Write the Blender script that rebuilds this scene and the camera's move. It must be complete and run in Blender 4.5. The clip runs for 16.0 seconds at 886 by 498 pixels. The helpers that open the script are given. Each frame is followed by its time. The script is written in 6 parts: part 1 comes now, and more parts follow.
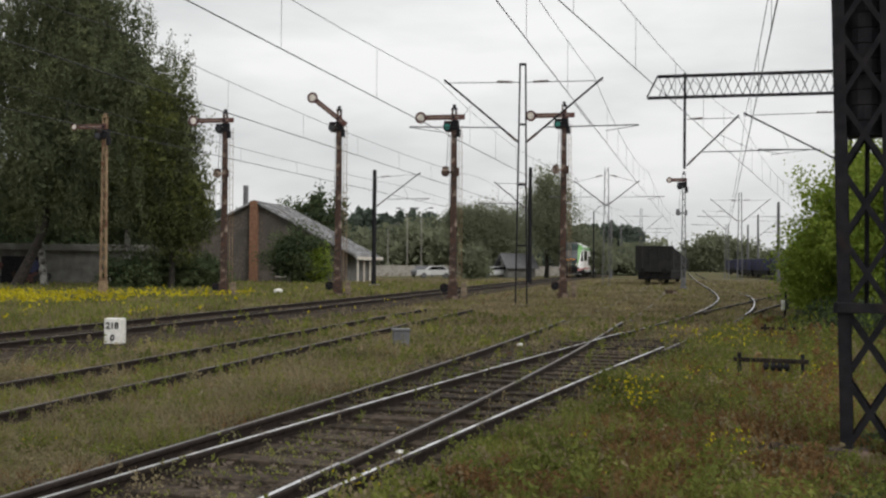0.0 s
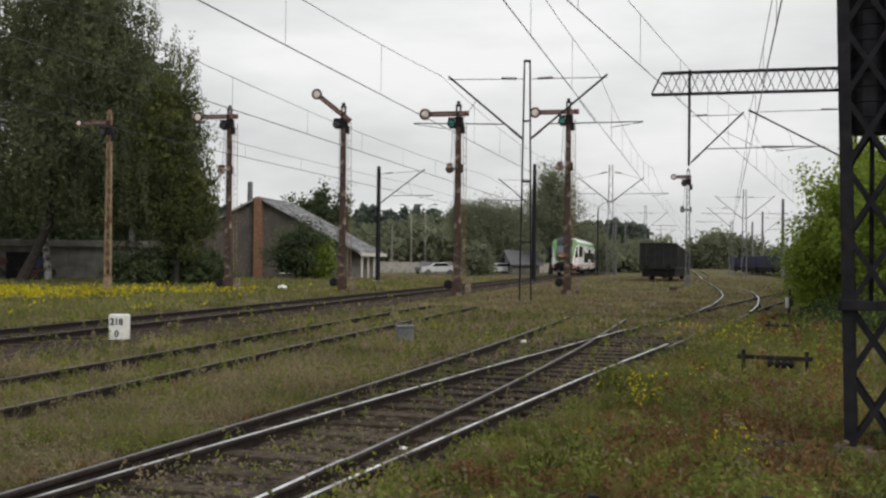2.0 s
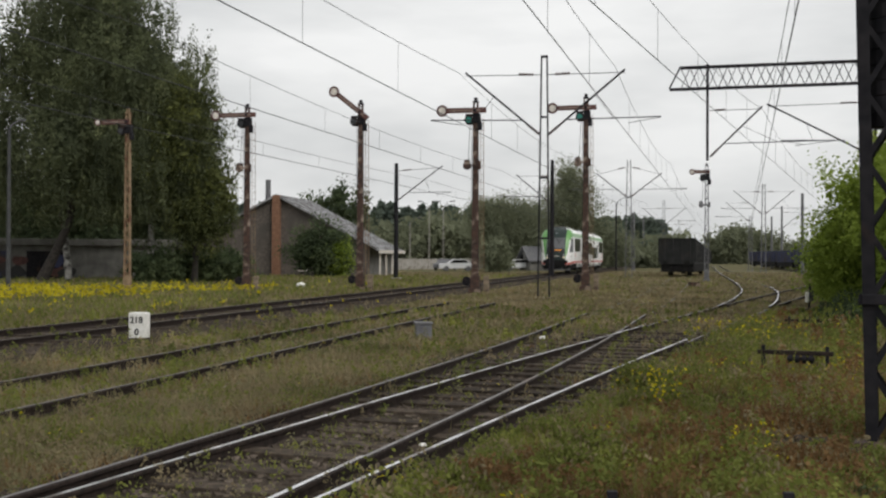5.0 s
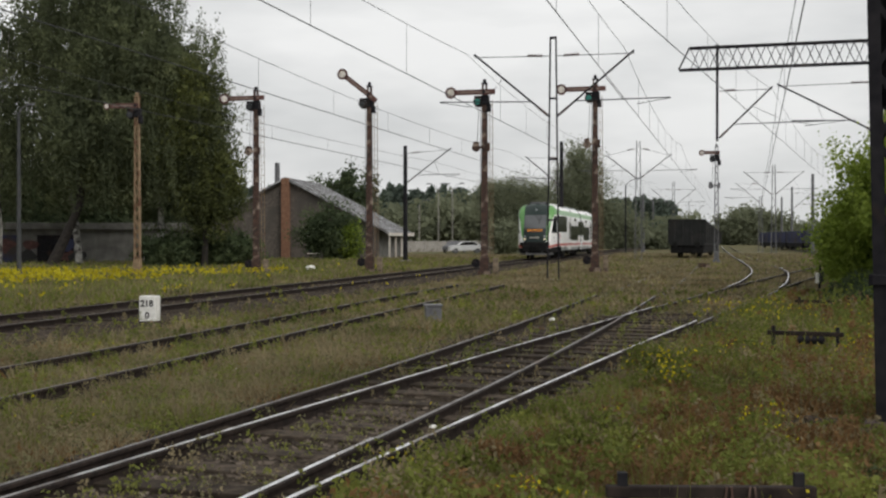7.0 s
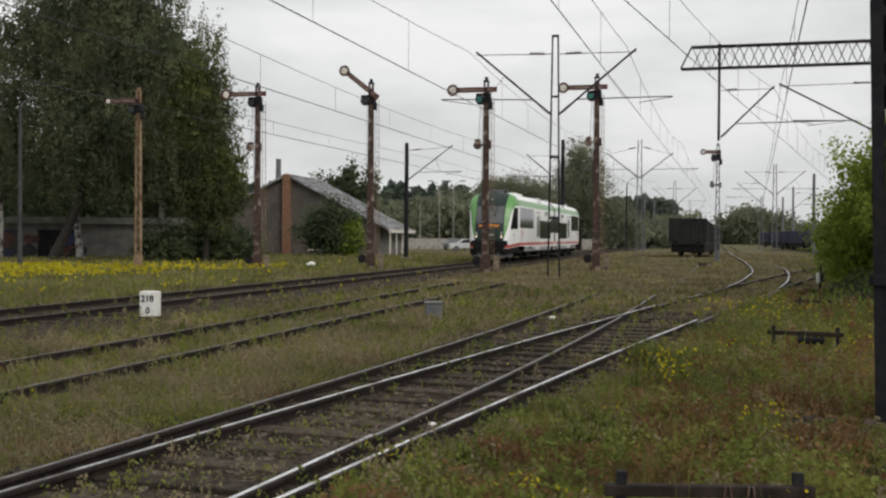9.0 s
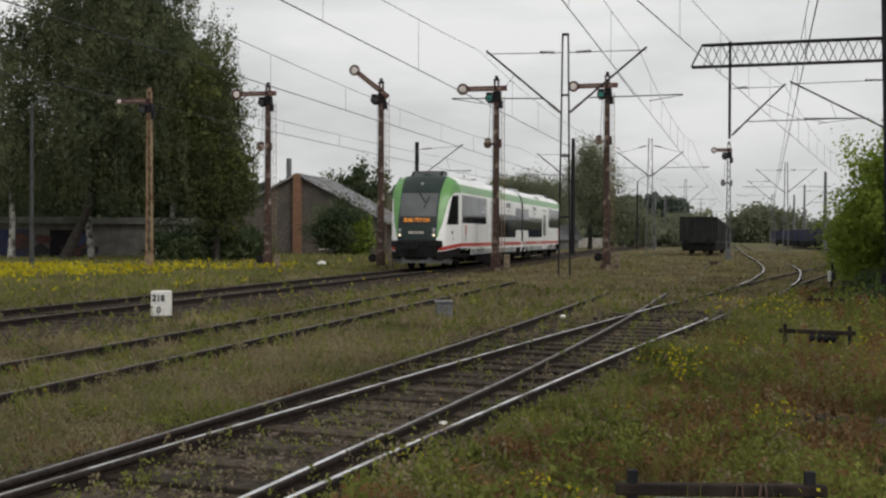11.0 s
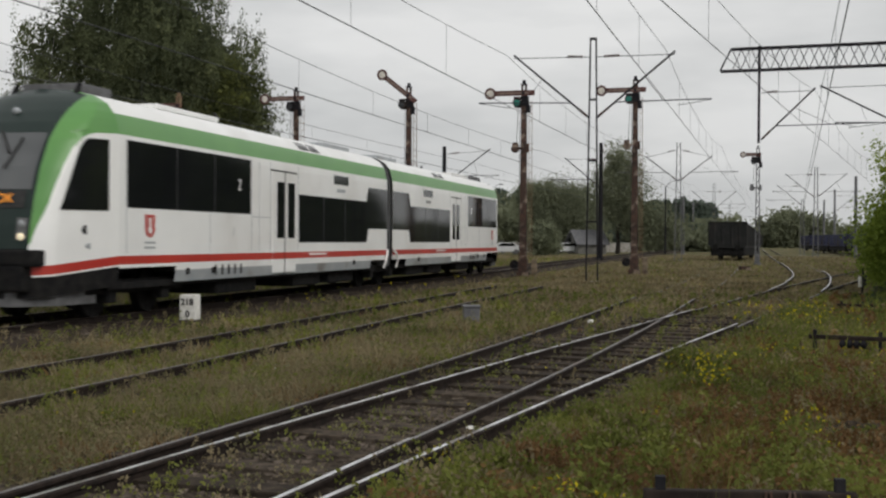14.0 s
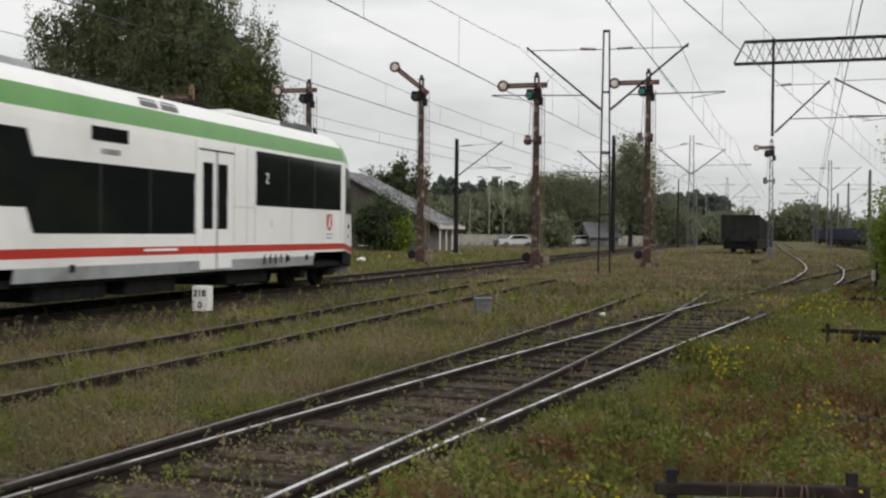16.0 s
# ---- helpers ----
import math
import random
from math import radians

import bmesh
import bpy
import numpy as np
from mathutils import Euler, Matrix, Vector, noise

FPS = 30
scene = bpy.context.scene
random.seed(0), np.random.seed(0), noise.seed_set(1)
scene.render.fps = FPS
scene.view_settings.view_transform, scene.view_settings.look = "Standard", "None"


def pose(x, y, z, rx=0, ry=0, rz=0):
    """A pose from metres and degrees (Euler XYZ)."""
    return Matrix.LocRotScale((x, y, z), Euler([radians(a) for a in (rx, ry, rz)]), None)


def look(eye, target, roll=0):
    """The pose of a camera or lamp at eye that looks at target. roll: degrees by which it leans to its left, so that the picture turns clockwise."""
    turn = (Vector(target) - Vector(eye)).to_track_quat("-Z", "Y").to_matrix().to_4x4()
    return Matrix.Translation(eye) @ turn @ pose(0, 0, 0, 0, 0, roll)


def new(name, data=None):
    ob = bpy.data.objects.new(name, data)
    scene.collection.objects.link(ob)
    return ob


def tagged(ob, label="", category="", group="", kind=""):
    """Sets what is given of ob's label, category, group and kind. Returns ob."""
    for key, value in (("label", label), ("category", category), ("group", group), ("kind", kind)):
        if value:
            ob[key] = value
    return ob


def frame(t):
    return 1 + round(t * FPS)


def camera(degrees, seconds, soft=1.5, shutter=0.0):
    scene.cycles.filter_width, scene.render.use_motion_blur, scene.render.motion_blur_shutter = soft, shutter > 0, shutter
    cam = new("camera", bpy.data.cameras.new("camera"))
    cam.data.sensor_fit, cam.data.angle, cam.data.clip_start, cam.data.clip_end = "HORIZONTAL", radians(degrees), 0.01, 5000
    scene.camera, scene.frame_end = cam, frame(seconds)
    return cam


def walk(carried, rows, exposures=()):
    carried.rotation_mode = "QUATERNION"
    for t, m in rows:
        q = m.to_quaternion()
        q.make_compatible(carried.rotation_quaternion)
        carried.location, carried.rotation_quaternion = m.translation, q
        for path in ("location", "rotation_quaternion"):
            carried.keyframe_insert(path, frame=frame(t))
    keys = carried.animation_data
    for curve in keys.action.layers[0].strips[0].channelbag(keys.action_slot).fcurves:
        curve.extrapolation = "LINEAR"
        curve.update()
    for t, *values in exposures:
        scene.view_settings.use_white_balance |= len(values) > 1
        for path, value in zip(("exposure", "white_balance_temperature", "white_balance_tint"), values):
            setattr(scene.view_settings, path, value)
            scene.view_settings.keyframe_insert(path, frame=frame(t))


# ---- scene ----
CAM = camera(42.0, 16.0, soft=2.35, shutter=0.4)
EYE = (0.0, 0.0, 1.435)          # z = 0 is the top of the rails
# seconds, yaw, pitch, roll of the hand-held camera, which stands on one spot
PATH = [
    (0, 12.731, 0.745, -0.487), (0.5, 12.795, 0.712, -0.106), (1, 12.800, 0.774, -0.353), (1.5, 12.850, 0.764, -0.499), (2, 12.933, 0.575, -0.577),
    (2.5, 12.784, 0.269, -0.497), (3, 12.839, 0.171, -0.147), (3.5, 13.250, 0.323, 0.229), (4, 13.434, 0.581, 0.054), (6.5, 14.249, -0.199, -0.143),
    (7, 14.293, -0.479, 0.015), (7.5, 14.086, -0.825, 0.278), (8, 14.027, -0.995, -0.181), (8.5, 14.215, -0.718, -0.349), (9, 14.332, -0.609, -0.399),
    (11.5, 14.940, -0.674, -0.296), (12, 14.918, -0.415, -0.457), (12.5, 14.796, -0.293, -0.007), (13, 15.256, -0.250, -0.060), (13.5, 15.854, -0.103, -0.177),
    (14, 16.202, -0.443, -0.344), (14.5, 16.474, -0.981, -0.568), (15, 16.725, -0.774, -0.517), (15.5, 16.766, -0.939, -0.460), (16, 16.803, -0.829, -0.545)]
EXPOSURES = [(0.0, 0.06), (2.2, 0.05), (2.5, 0.19), (2.8, 0.07), (6.0, 0.02), (7.0, -0.01), (9.0, -0.01), (11.0, -0.12), (11.5, -0.21), (12.0, -0.53), (12.5, -0.55), (13.0, -0.21), (13.5, 0.0), (14.0, -0.22), (14.5, -0.57), (15.0, -0.58), (15.5, -0.27), (16.0, 0.01)]
walk(CAM, [(t, pose(*EYE, 90 + p, r, yw)) for t, yw, p, r in PATH], EXPOSURES)

# ---- sky and sun: a bright, even overcast ----
world = bpy.data.worlds.new("overcast")
scene.world = world
world.use_nodes = True
wt = world.node_tree
wt.nodes.clear()
w_out = wt.nodes.new("ShaderNodeOutputWorld")
w_bg = wt.nodes.new("ShaderNodeBackground")
w_sky = wt.nodes.new("ShaderNodeTexSky")
w_sky.sky_type, w_sky.sun_disc = 'NISHITA', False
w_sky.sun_elevation, w_sky.sun_rotation = radians(40), radians(125)
w_sky.dust_density = 4.0
w_hsv = wt.nodes.new("ShaderNodeHueSaturation")
w_hsv.inputs["Saturation"].default_value = 0.12
w_co = wt.nodes.new("ShaderNodeTexCoord")
w_map = wt.nodes.new("ShaderNodeMapping")
w_map.inputs["Scale"].default_value = (1.6, 1.6, 6.0)
w_noise = wt.nodes.new("ShaderNodeTexNoise")
w_noise.inputs["Scale"].default_value, w_noise.inputs["Detail"].default_value = 2.2, 5.0
w_ramp = wt.nodes.new("ShaderNodeValToRGB")
w_ramp.color_ramp.elements[0].position, w_ramp.color_ramp.elements[0].color = 0.34, (6.9, 7.05, 7.1, 1)
w_ramp.color_ramp.elements[1].position, w_ramp.color_ramp.elements[1].color = 0.62, (9.7, 9.75, 9.7, 1)
w_mix = wt.nodes.new("ShaderNodeMix")
w_mix.data_type = 'RGBA'
w_mix.inputs["Factor"].default_value = 0.85
wt.links.new(w_sky.outputs[0], w_hsv.inputs["Color"])
wt.links.new(w_co.outputs["Generated"], w_map.inputs[0])
wt.links.new(w_map.outputs[0], w_noise.inputs["Vector"])
wt.links.new(w_noise.outputs["Fac"], w_ramp.inputs[0])
wt.links.new(w_hsv.outputs[0], w_mix.inputs["A"])
wt.links.new(w_ramp.outputs[0], w_mix.inputs["B"])
w_sep = wt.nodes.new("ShaderNodeSeparateXYZ")
w_low = wt.nodes.new("ShaderNodeMapRange")
w_low.inputs["From Min"].default_value, w_low.inputs["From Max"].default_value = 0.0, 0.2
w_low.inputs["To Min"].default_value, w_low.inputs["To Max"].default_value = 0.90, 1.0
w_dim = wt.nodes.new("ShaderNodeVectorMath")
w_dim.operation = 'SCALE'
wt.links.new(w_co.outputs["Generated"], w_sep.inputs[0])
wt.links.new(w_sep.outputs["Z"], w_low.inputs["Value"])
wt.links.new(w_mix.outputs["Result"], w_dim.inputs[0])
wt.links.new(w_low.outputs[0], w_dim.inputs["Scale"])
wt.links.new(w_dim.outputs[0], w_bg.inputs[0])
wt.links.new(w_bg.outputs[0], w_out.inputs[0])
w_bg.inputs[1].default_value = 0.10
sun = new("sun", bpy.data.lights.new("sun", 'SUN'))
sun.data.energy, sun.data.angle, sun.data.color = 1.3, radians(30), (1.0, 0.96, 0.9)
sun.matrix_world = look((42, -30, 44), (0, 0, 0))


# ---- materials ----
def material(name, c1, c2, scale=8.0, rough=0.8, metal=0.0, bump=0.3, spots=None, spot_scale=1.5, spot_at=0.55, per_object=0.0, per_island=0.0, spec=0.5, dist=0.01):
    """Two tones by fine noise, spots of a third colour by coarse noise, fine relief."""
    m = bpy.data.materials.new(name)
    m.use_nodes = True
    t = m.node_tree
    b = t.nodes["Principled BSDF"]
    co = t.nodes.new("ShaderNodeTexCoord")
    n1 = t.nodes.new("ShaderNodeTexNoise")
    n1.inputs["Scale"].default_value, n1.inputs["Detail"].default_value = scale, 6.0
    r1 = t.nodes.new("ShaderNodeValToRGB")
    r1.color_ramp.elements[0].position, r1.color_ramp.elements[1].position = 0.35, 0.68
    r1.color_ramp.elements[0].color, r1.color_ramp.elements[1].color = (*c1, 1), (*c2, 1)
    t.links.new(co.outputs["Object"], n1.inputs["Vector"])
    t.links.new(n1.outputs["Fac"], r1.inputs[0])
    col = r1.outputs[0]
    if spots:
        n2 = t.nodes.new("ShaderNodeTexNoise")
        n2.inputs["Scale"].default_value, n2.inputs["Detail"].default_value = spot_scale, 4.0
        t.links.new(co.outputs["Object"], n2.inputs["Vector"])
        r2 = t.nodes.new("ShaderNodeValToRGB")
        r2.color_ramp.elements[0].position, r2.color_ramp.elements[1].position = spot_at - 0.06, spot_at + 0.08
        t.links.new(n2.outputs["Fac"], r2.inputs[0])
        mx = t.nodes.new("ShaderNodeMix")
        mx.data_type = 'RGBA'
        mx.inputs["B"].default_value = (*spots, 1)
        t.links.new(r2.outputs[0], mx.inputs["Factor"])
        t.links.new(col, mx.inputs["A"])
        col = mx.outputs["Result"]
    for amount, kind, socket in ((per_object, "ShaderNodeObjectInfo", "Random"), (per_island, "ShaderNodeNewGeometry", "Random Per Island")):
        if amount:
            info = t.nodes.new(kind)
            mr = t.nodes.new("ShaderNodeMapRange")
            mr.inputs["To Min"].default_value, mr.inputs["To Max"].default_value = 1 - amount, 1 + amount
            t.links.new(info.outputs[socket], mr.inputs["Value"])
            hs = t.nodes.new("ShaderNodeHueSaturation")
            t.links.new(mr.outputs[0], hs.inputs["Value"])
            t.links.new(col, hs.inputs["Color"])
            col = hs.outputs[0]
    t.links.new(col, b.inputs["Base Color"])
    b.inputs["Roughness"].default_value, b.inputs["Metallic"].default_value = rough, metal
    b.inputs["Specular IOR Level"].default_value = spec
    if bump:
        bp = t.nodes.new("ShaderNodeBump")
        bp.inputs["Strength"].default_value, bp.inputs["Distance"].default_value = bump, dist
        t.links.new(n1.outputs["Fac"], bp.inputs["Height"])
        t.links.new(bp.outputs[0], b.inputs["Normal"])
    return m


def glowing(name, colour, strength):
    m = bpy.data.materials.new(name)
    m.use_nodes = True
    b = m.node_tree.nodes["Principled BSDF"]
    b.inputs["Base Color"].default_value = (*colour, 1)
    b.inputs["Emission Color"].default_value = (*colour, 1)
    b.inputs["Emission Strength"].default_value = strength
    return m


def leafy(name, c1, c2, c3, speck=0.5):
    """Leaves and blades: the colour varies by island and in large patches, some light passes through."""
    m = bpy.data.materials.new(name)
    m.use_nodes = True
    t = m.node_tree
    b = t.nodes["Principled BSDF"]
    geo = t.nodes.new("ShaderNodeNewGeometry")
    ramp = t.nodes.new("ShaderNodeValToRGB")
    ramp.color_ramp.elements[0].color, ramp.color_ramp.elements[1].color = (*c1, 1), (*c3, 1)
    ramp.color_ramp.elements.new(0.55).color = (*c2, 1)
    co = t.nodes.new("ShaderNodeTexCoord")
    n = t.nodes.new("ShaderNodeTexNoise")
    n.inputs["Scale"].default_value, n.inputs["Detail"].default_value = 0.45, 3.0
    mx = t.nodes.new("ShaderNodeMath")
    mx.operation = 'MULTIPLY_ADD'
    mx.inputs[1].default_value = speck
    sc = t.nodes.new("ShaderNodeMath")
    sc.operation = 'MULTIPLY_ADD'
    sc.inputs[1].default_value, sc.inputs[2].default_value = 1.9, -0.45 - 0.5 * speck
    t.links.new(co.outputs["Object"], n.inputs["Vector"])
    t.links.new(n.outputs["Fac"], sc.inputs[0])
    t.links.new(geo.outputs["Random Per Island"], mx.inputs[0])
    t.links.new(sc.outputs[0], mx.inputs[2])
    t.links.new(mx.outputs[0], ramp.inputs[0])
    t.links.new(ramp.outputs[0], b.inputs["Base Color"])
    b.inputs["Roughness"].default_value = 0.75
    b.inputs["Specular IOR Level"].default_value = 0.2
    tr = t.nodes.new("ShaderNodeBsdfTranslucent")
    t.links.new(ramp.outputs[0], tr.inputs["Color"])
    ms = t.nodes.new("ShaderNodeMixShader")
    ms.inputs[0].default_value = 0.42
    t.links.new(b.outputs[0], ms.inputs[1])
    t.links.new(tr.outputs[0], ms.inputs[2])
    t.links.new(ms.outputs[0], t.nodes["Material Output"].inputs[0])
    return m


M_GROUND = material("weedy_soil", (0.085, 0.07, 0.038), (0.17, 0.14, 0.075), 3.0, 0.95, 0, 0.6, (0.075, 0.08, 0.03), 0.35, 0.5, spec=0.1, dist=0.03)
M_BROWNBALLAST = material("brown_ballast", (0.016, 0.012, 0.010), (0.066, 0.049, 0.038), 20.0, 0.95, 0, 1.0, (0.05, 0.04, 0.025), 1.0, 0.5, spec=0.08, dist=0.03)
M_STONE = material("ballast_stone", (0.05, 0.04, 0.031), (0.12, 0.098, 0.08), 5.0, 0.9, 0, 0.3, per_island=0.6, spec=0.15)
M_BALLAST = material("rusty_ballast", (0.024, 0.019, 0.014), (0.088, 0.068, 0.052), 22.0, 0.95, 0, 1.0, (0.035, 0.027, 0.018), 1.2, 0.5, spec=0.08, dist=0.03)
M_RAIL = material("rusty_rail", (0.014, 0.010, 0.009), (0.036, 0.026, 0.021), 14.0, 0.85, 0.0, 0.3, spec=0.2)
M_RUNNING = material("worn_rail_head", (0.66, 0.66, 0.68), (0.85, 0.85, 0.87), 5.0, 0.32, 0.8, 0.05, (0.12, 0.095, 0.08), 1.6, 0.56)
M_DULLHEAD = material("dull_rail_head", (0.09, 0.078, 0.07), (0.20, 0.18, 0.165), 6.0, 0.55, 0.4, 0.1)
M_STRIPE = material("faded_arm_stripe", (0.15, 0.105, 0.085), (0.26, 0.195, 0.165), 5.0, 0.7, 0, 0.1)
M_MIDHEAD = material("half_worn_rail_head", (0.10, 0.093, 0.088), (0.24, 0.23, 0.225), 5.0, 0.5, 0.4, 0.05, (0.15, 0.11, 0.09), 0.6, 0.6)
M_SLEEPER = material("tarred_sleeper", (0.022, 0.018, 0.014), (0.085, 0.066, 0.05), 9.0, 0.9, 0, 0.7, per_object=0.35, spec=0.1)
M_RUST = material("rusty_painted_steel", (0.03, 0.019, 0.015), (0.088, 0.045, 0.032), 6.0, 0.85, 0.0, 0.4, (0.30, 0.235, 0.19), 2.6, 0.60)
M_PALERUST = material("ochre_rusty_steel", (0.19, 0.13, 0.075), (0.31, 0.22, 0.135), 5.0, 0.85, 0.0, 0.3, (0.12, 0.055, 0.03), 2.5, 0.56)
M_STUB = material("weathered_brown_post", (0.13, 0.10, 0.07), (0.27, 0.21, 0.15), 7.0, 0.9, 0, 0.4, (0.09, 0.06, 0.045), 3.0, 0.58)
M_ARM = material("faded_red_enamel", (0.06, 0.022, 0.02), (0.12, 0.05, 0.042), 4.0, 0.7, 0, 0.1)
M_ARMWHITE = material("weathered_white_enamel", (0.5, 0.46, 0.42), (0.72, 0.68, 0.62), 6.0, 0.6, 0, 0.1, (0.3, 0.17, 0.1), 4.0, 0.66)
M_DARKSTEEL = material("dark_painted_steel", (0.009, 0.009, 0.012), (0.024, 0.022, 0.025), 7.0, 0.75, 0.0, 0.3, (0.045, 0.03, 0.024), 2.0, 0.66, spec=0.15)
M_GREYSTEEL = material("weathered_grey_steel", (0.10, 0.10, 0.11), (0.18, 0.18, 0.185), 5.0, 0.65, 0.3, 0.2)
M_WIRE = material("oxidised_copper_wire", (0.03, 0.032, 0.034), (0.06, 0.062, 0.064), 3.0, 0.8, 0.0, 0.0)
M_INSUL = material("brown_porcelain", (0.05, 0.025, 0.018), (0.09, 0.045, 0.03), 8.0, 0.3, 0, 0.0)
M_CONCRETE = material("weathered_concrete", (0.22, 0.21, 0.19), (0.38, 0.36, 0.33), 9.0, 0.9, 0, 0.4, (0.15, 0.13, 0.10), 1.5, 0.58)
M_WHITESTONE = material("whitewashed_stone", (0.62, 0.61, 0.57), (0.82, 0.81, 0.78), 9.0, 0.85, 0, 0.3, (0.4, 0.37, 0.3), 3.0, 0.66)
M_BLACK = material("black_paint", (0.012, 0.012, 0.012), (0.03, 0.03, 0.03), 9.0, 0.7, 0, 0.0)
M_BRICK = material("sooty_brick", (0.072, 0.062, 0.054), (0.14, 0.118, 0.10), 4.0, 0.9, 0, 0.4, (0.075, 0.066, 0.058), 0.5, 0.55)
M_BRICKRED = material("orange_brick", (0.16, 0.082, 0.05), (0.24, 0.125, 0.075), 4.0, 0.9, 0, 0.4)
M_ROOF = material("patched_roofing_felt", (0.11, 0.11, 0.113), (0.37, 0.37, 0.38), 2.4, 0.85, 0, 0.3, (0.08, 0.075, 0.07), 1.3, 0.55)
M_WALLGREY = material("grey_render", (0.10, 0.097, 0.09), (0.18, 0.174, 0.16), 1.4, 0.9, 0, 0.3, (0.1, 0.095, 0.085), 0.5, 0.58)
M_WINDARK = material("dark_window", (0.012, 0.013, 0.015), (0.02, 0.022, 0.024), 2.0, 0.12, 0, 0.0)
M_BARK = material("birch_bark", (0.28, 0.27, 0.25), (0.46, 0.445, 0.42), 5.0, 0.9, 0, 0.5, (0.05, 0.045, 0.04), 2.2, 0.52)
M_DARKBARK = material("dark_bark", (0.012, 0.010, 0.009), (0.04, 0.033, 0.027), 5.0, 0.95, 0, 0.6)
M_BIRCH = leafy("birch_leaves", (0.037, 0.047, 0.028), (0.112, 0.13, 0.068), (0.21, 0.23, 0.11), speck=0.26)
M_GREENLEAF = leafy("fresh_leaves", (0.12, 0.17, 0.022), (0.22, 0.29, 0.045), (0.34, 0.42, 0.085))
M_LIME = leafy("lime_leaves", (0.03, 0.037, 0.015), (0.085, 0.098, 0.034), (0.19, 0.205, 0.06))
M_DARKLEAF = leafy("shrub_leaves", (0.042, 0.058, 0.03), (0.07, 0.095, 0.045), (0.13, 0.16, 0.075))
# far foliage: the haze of distance is put into these two pale colours
M_HAZELEAF = leafy("hazed_wood_leaves", (0.165, 0.182, 0.122), (0.195, 0.212, 0.136), (0.23, 0.25, 0.155), speck=0.22)
M_HAZECONIFER = leafy("hazed_conifer_needles", (0.092, 0.118, 0.098), (0.122, 0.152, 0.122), (0.155, 0.185, 0.14), speck=0.22)
M_GRASS = leafy("dry_grass", (0.115, 0.098, 0.053), (0.235, 0.195, 0.113), (0.36, 0.295, 0.18), speck=0.22)
M_GREENGRASS = leafy("green_grass", (0.06, 0.08, 0.02), (0.165, 0.185, 0.042), (0.29, 0.30, 0.07), speck=0.22)
M_SORREL = leafy("reddish_weeds", (0.095, 0.055, 0.025), (0.19, 0.112, 0.048), (0.30, 0.185, 0.078), speck=0.22)
M_YELLOW = leafy("yellow_blossom", (0.36, 0.30, 0.012), (0.47, 0.40, 0.015), (0.6, 0.52, 0.03))
M_STALK = leafy("pale_weed", (0.11, 0.11, 0.05), (0.18, 0.17, 0.085), (0.27, 0.25, 0.15))
M_TWHITE = material("white_coach_paint", (0.82, 0.82, 0.81), (0.88, 0.88, 0.87), 1.0, 0.28, 0, 0.0, (0.74, 0.73, 0.71), 0.35, 0.62)
M_TGREEN = material("green_coach_paint", (0.10, 0.27, 0.07), (0.12, 0.30, 0.08), 1.0, 0.3, 0, 0.0)
M_TRED = material("red_coach_paint", (0.42, 0.035, 0.025), (0.5, 0.045, 0.03), 1.0, 0.35, 0, 0.0)
M_TGREY = material("grey_coach_paint", (0.31, 0.33, 0.35), (0.40, 0.42, 0.43), 2.0, 0.4, 0, 0.0, (0.2, 0.19, 0.18), 1.0, 0.62)
M_TDARK = material("underframe_black", (0.007, 0.007, 0.008), (0.02, 0.019, 0.018), 6.0, 0.85, 0.0, 0.2, spec=0.15)
M_TGLASS = material("tinted_coach_glass", (0.008, 0.009, 0.010), (0.012, 0.013, 0.014), 0.6, 0.06, 0, 0.0)
M_TFRONT = material("dark_green_front", (0.012, 0.024, 0.021), (0.018, 0.031, 0.027), 2.0, 0.4, 0, 0.0, spec=0.3)
M_TSCREEN = material("windscreen_glass", (0.085, 0.09, 0.094), (0.12, 0.125, 0.13), 0.8, 0.08, 0, 0.0)
M_RUBBER = material("gangway_rubber", (0.075, 0.075, 0.078), (0.13, 0.13, 0.135), 6.0, 0.8, 0, 0.3)
M_PLOUGH = material("dirty_grey_plate", (0.10, 0.10, 0.103), (0.16, 0.16, 0.165), 4.0, 0.6, 0.0, 0.1, spec=0.2)
M_LAMP = glowing("headlamp_light", (1.0, 0.86, 0.6), 0.5)
M_AMBER = glowing("amber_display", (1.0, 0.36, 0.03), 0.38)
M_GREENGLASS = material("green_signal_glass", (0.02, 0.16, 0.13), (0.03, 0.22, 0.18), 3.0, 0.15, 0, 0.0)
M_WAGON = material("black_wagon_steel", (0.008, 0.009, 0.009), (0.02, 0.02, 0.02), 1.6, 0.8, 0.1, 0.2, (0.03, 0.024, 0.02), 0.7, 0.6)
M_BLUEWAGON = material("faded_blue_wagon", (0.025, 0.03, 0.075), (0.05, 0.055, 0.12), 1.2, 0.8, 0, 0.2, (0.05, 0.04, 0.035), 0.5, 0.58)
M_CAR = material("pale_car_paint", (0.55, 0.56, 0.57), (0.65, 0.66, 0.67), 1.0, 0.3, 0, 0.0)


# ---- building helpers ----
def part(name, bm, mat, parent=None, label="", smooth=False):
    """Links a bmesh as one mesh object, under a thing or a part."""
    me = bpy.data.meshes.new(name)
    bm.to_mesh(me)
    bm.free()
    me.materials.append(mat)
    if smooth:
        me.shade_smooth()
    ob = new(name, me)
    if parent:
        ob.parent = parent
    if label:
        ob["label"] = label
    return ob


def thing(name, at, label, category, group="", turn=0.0, kind=""):
    ob = new(name)
    ob.empty_display_size = 0.2
    ob.matrix_world = pose(*at, 0, 0, turn)
    return tagged(ob, label, category, group, kind)


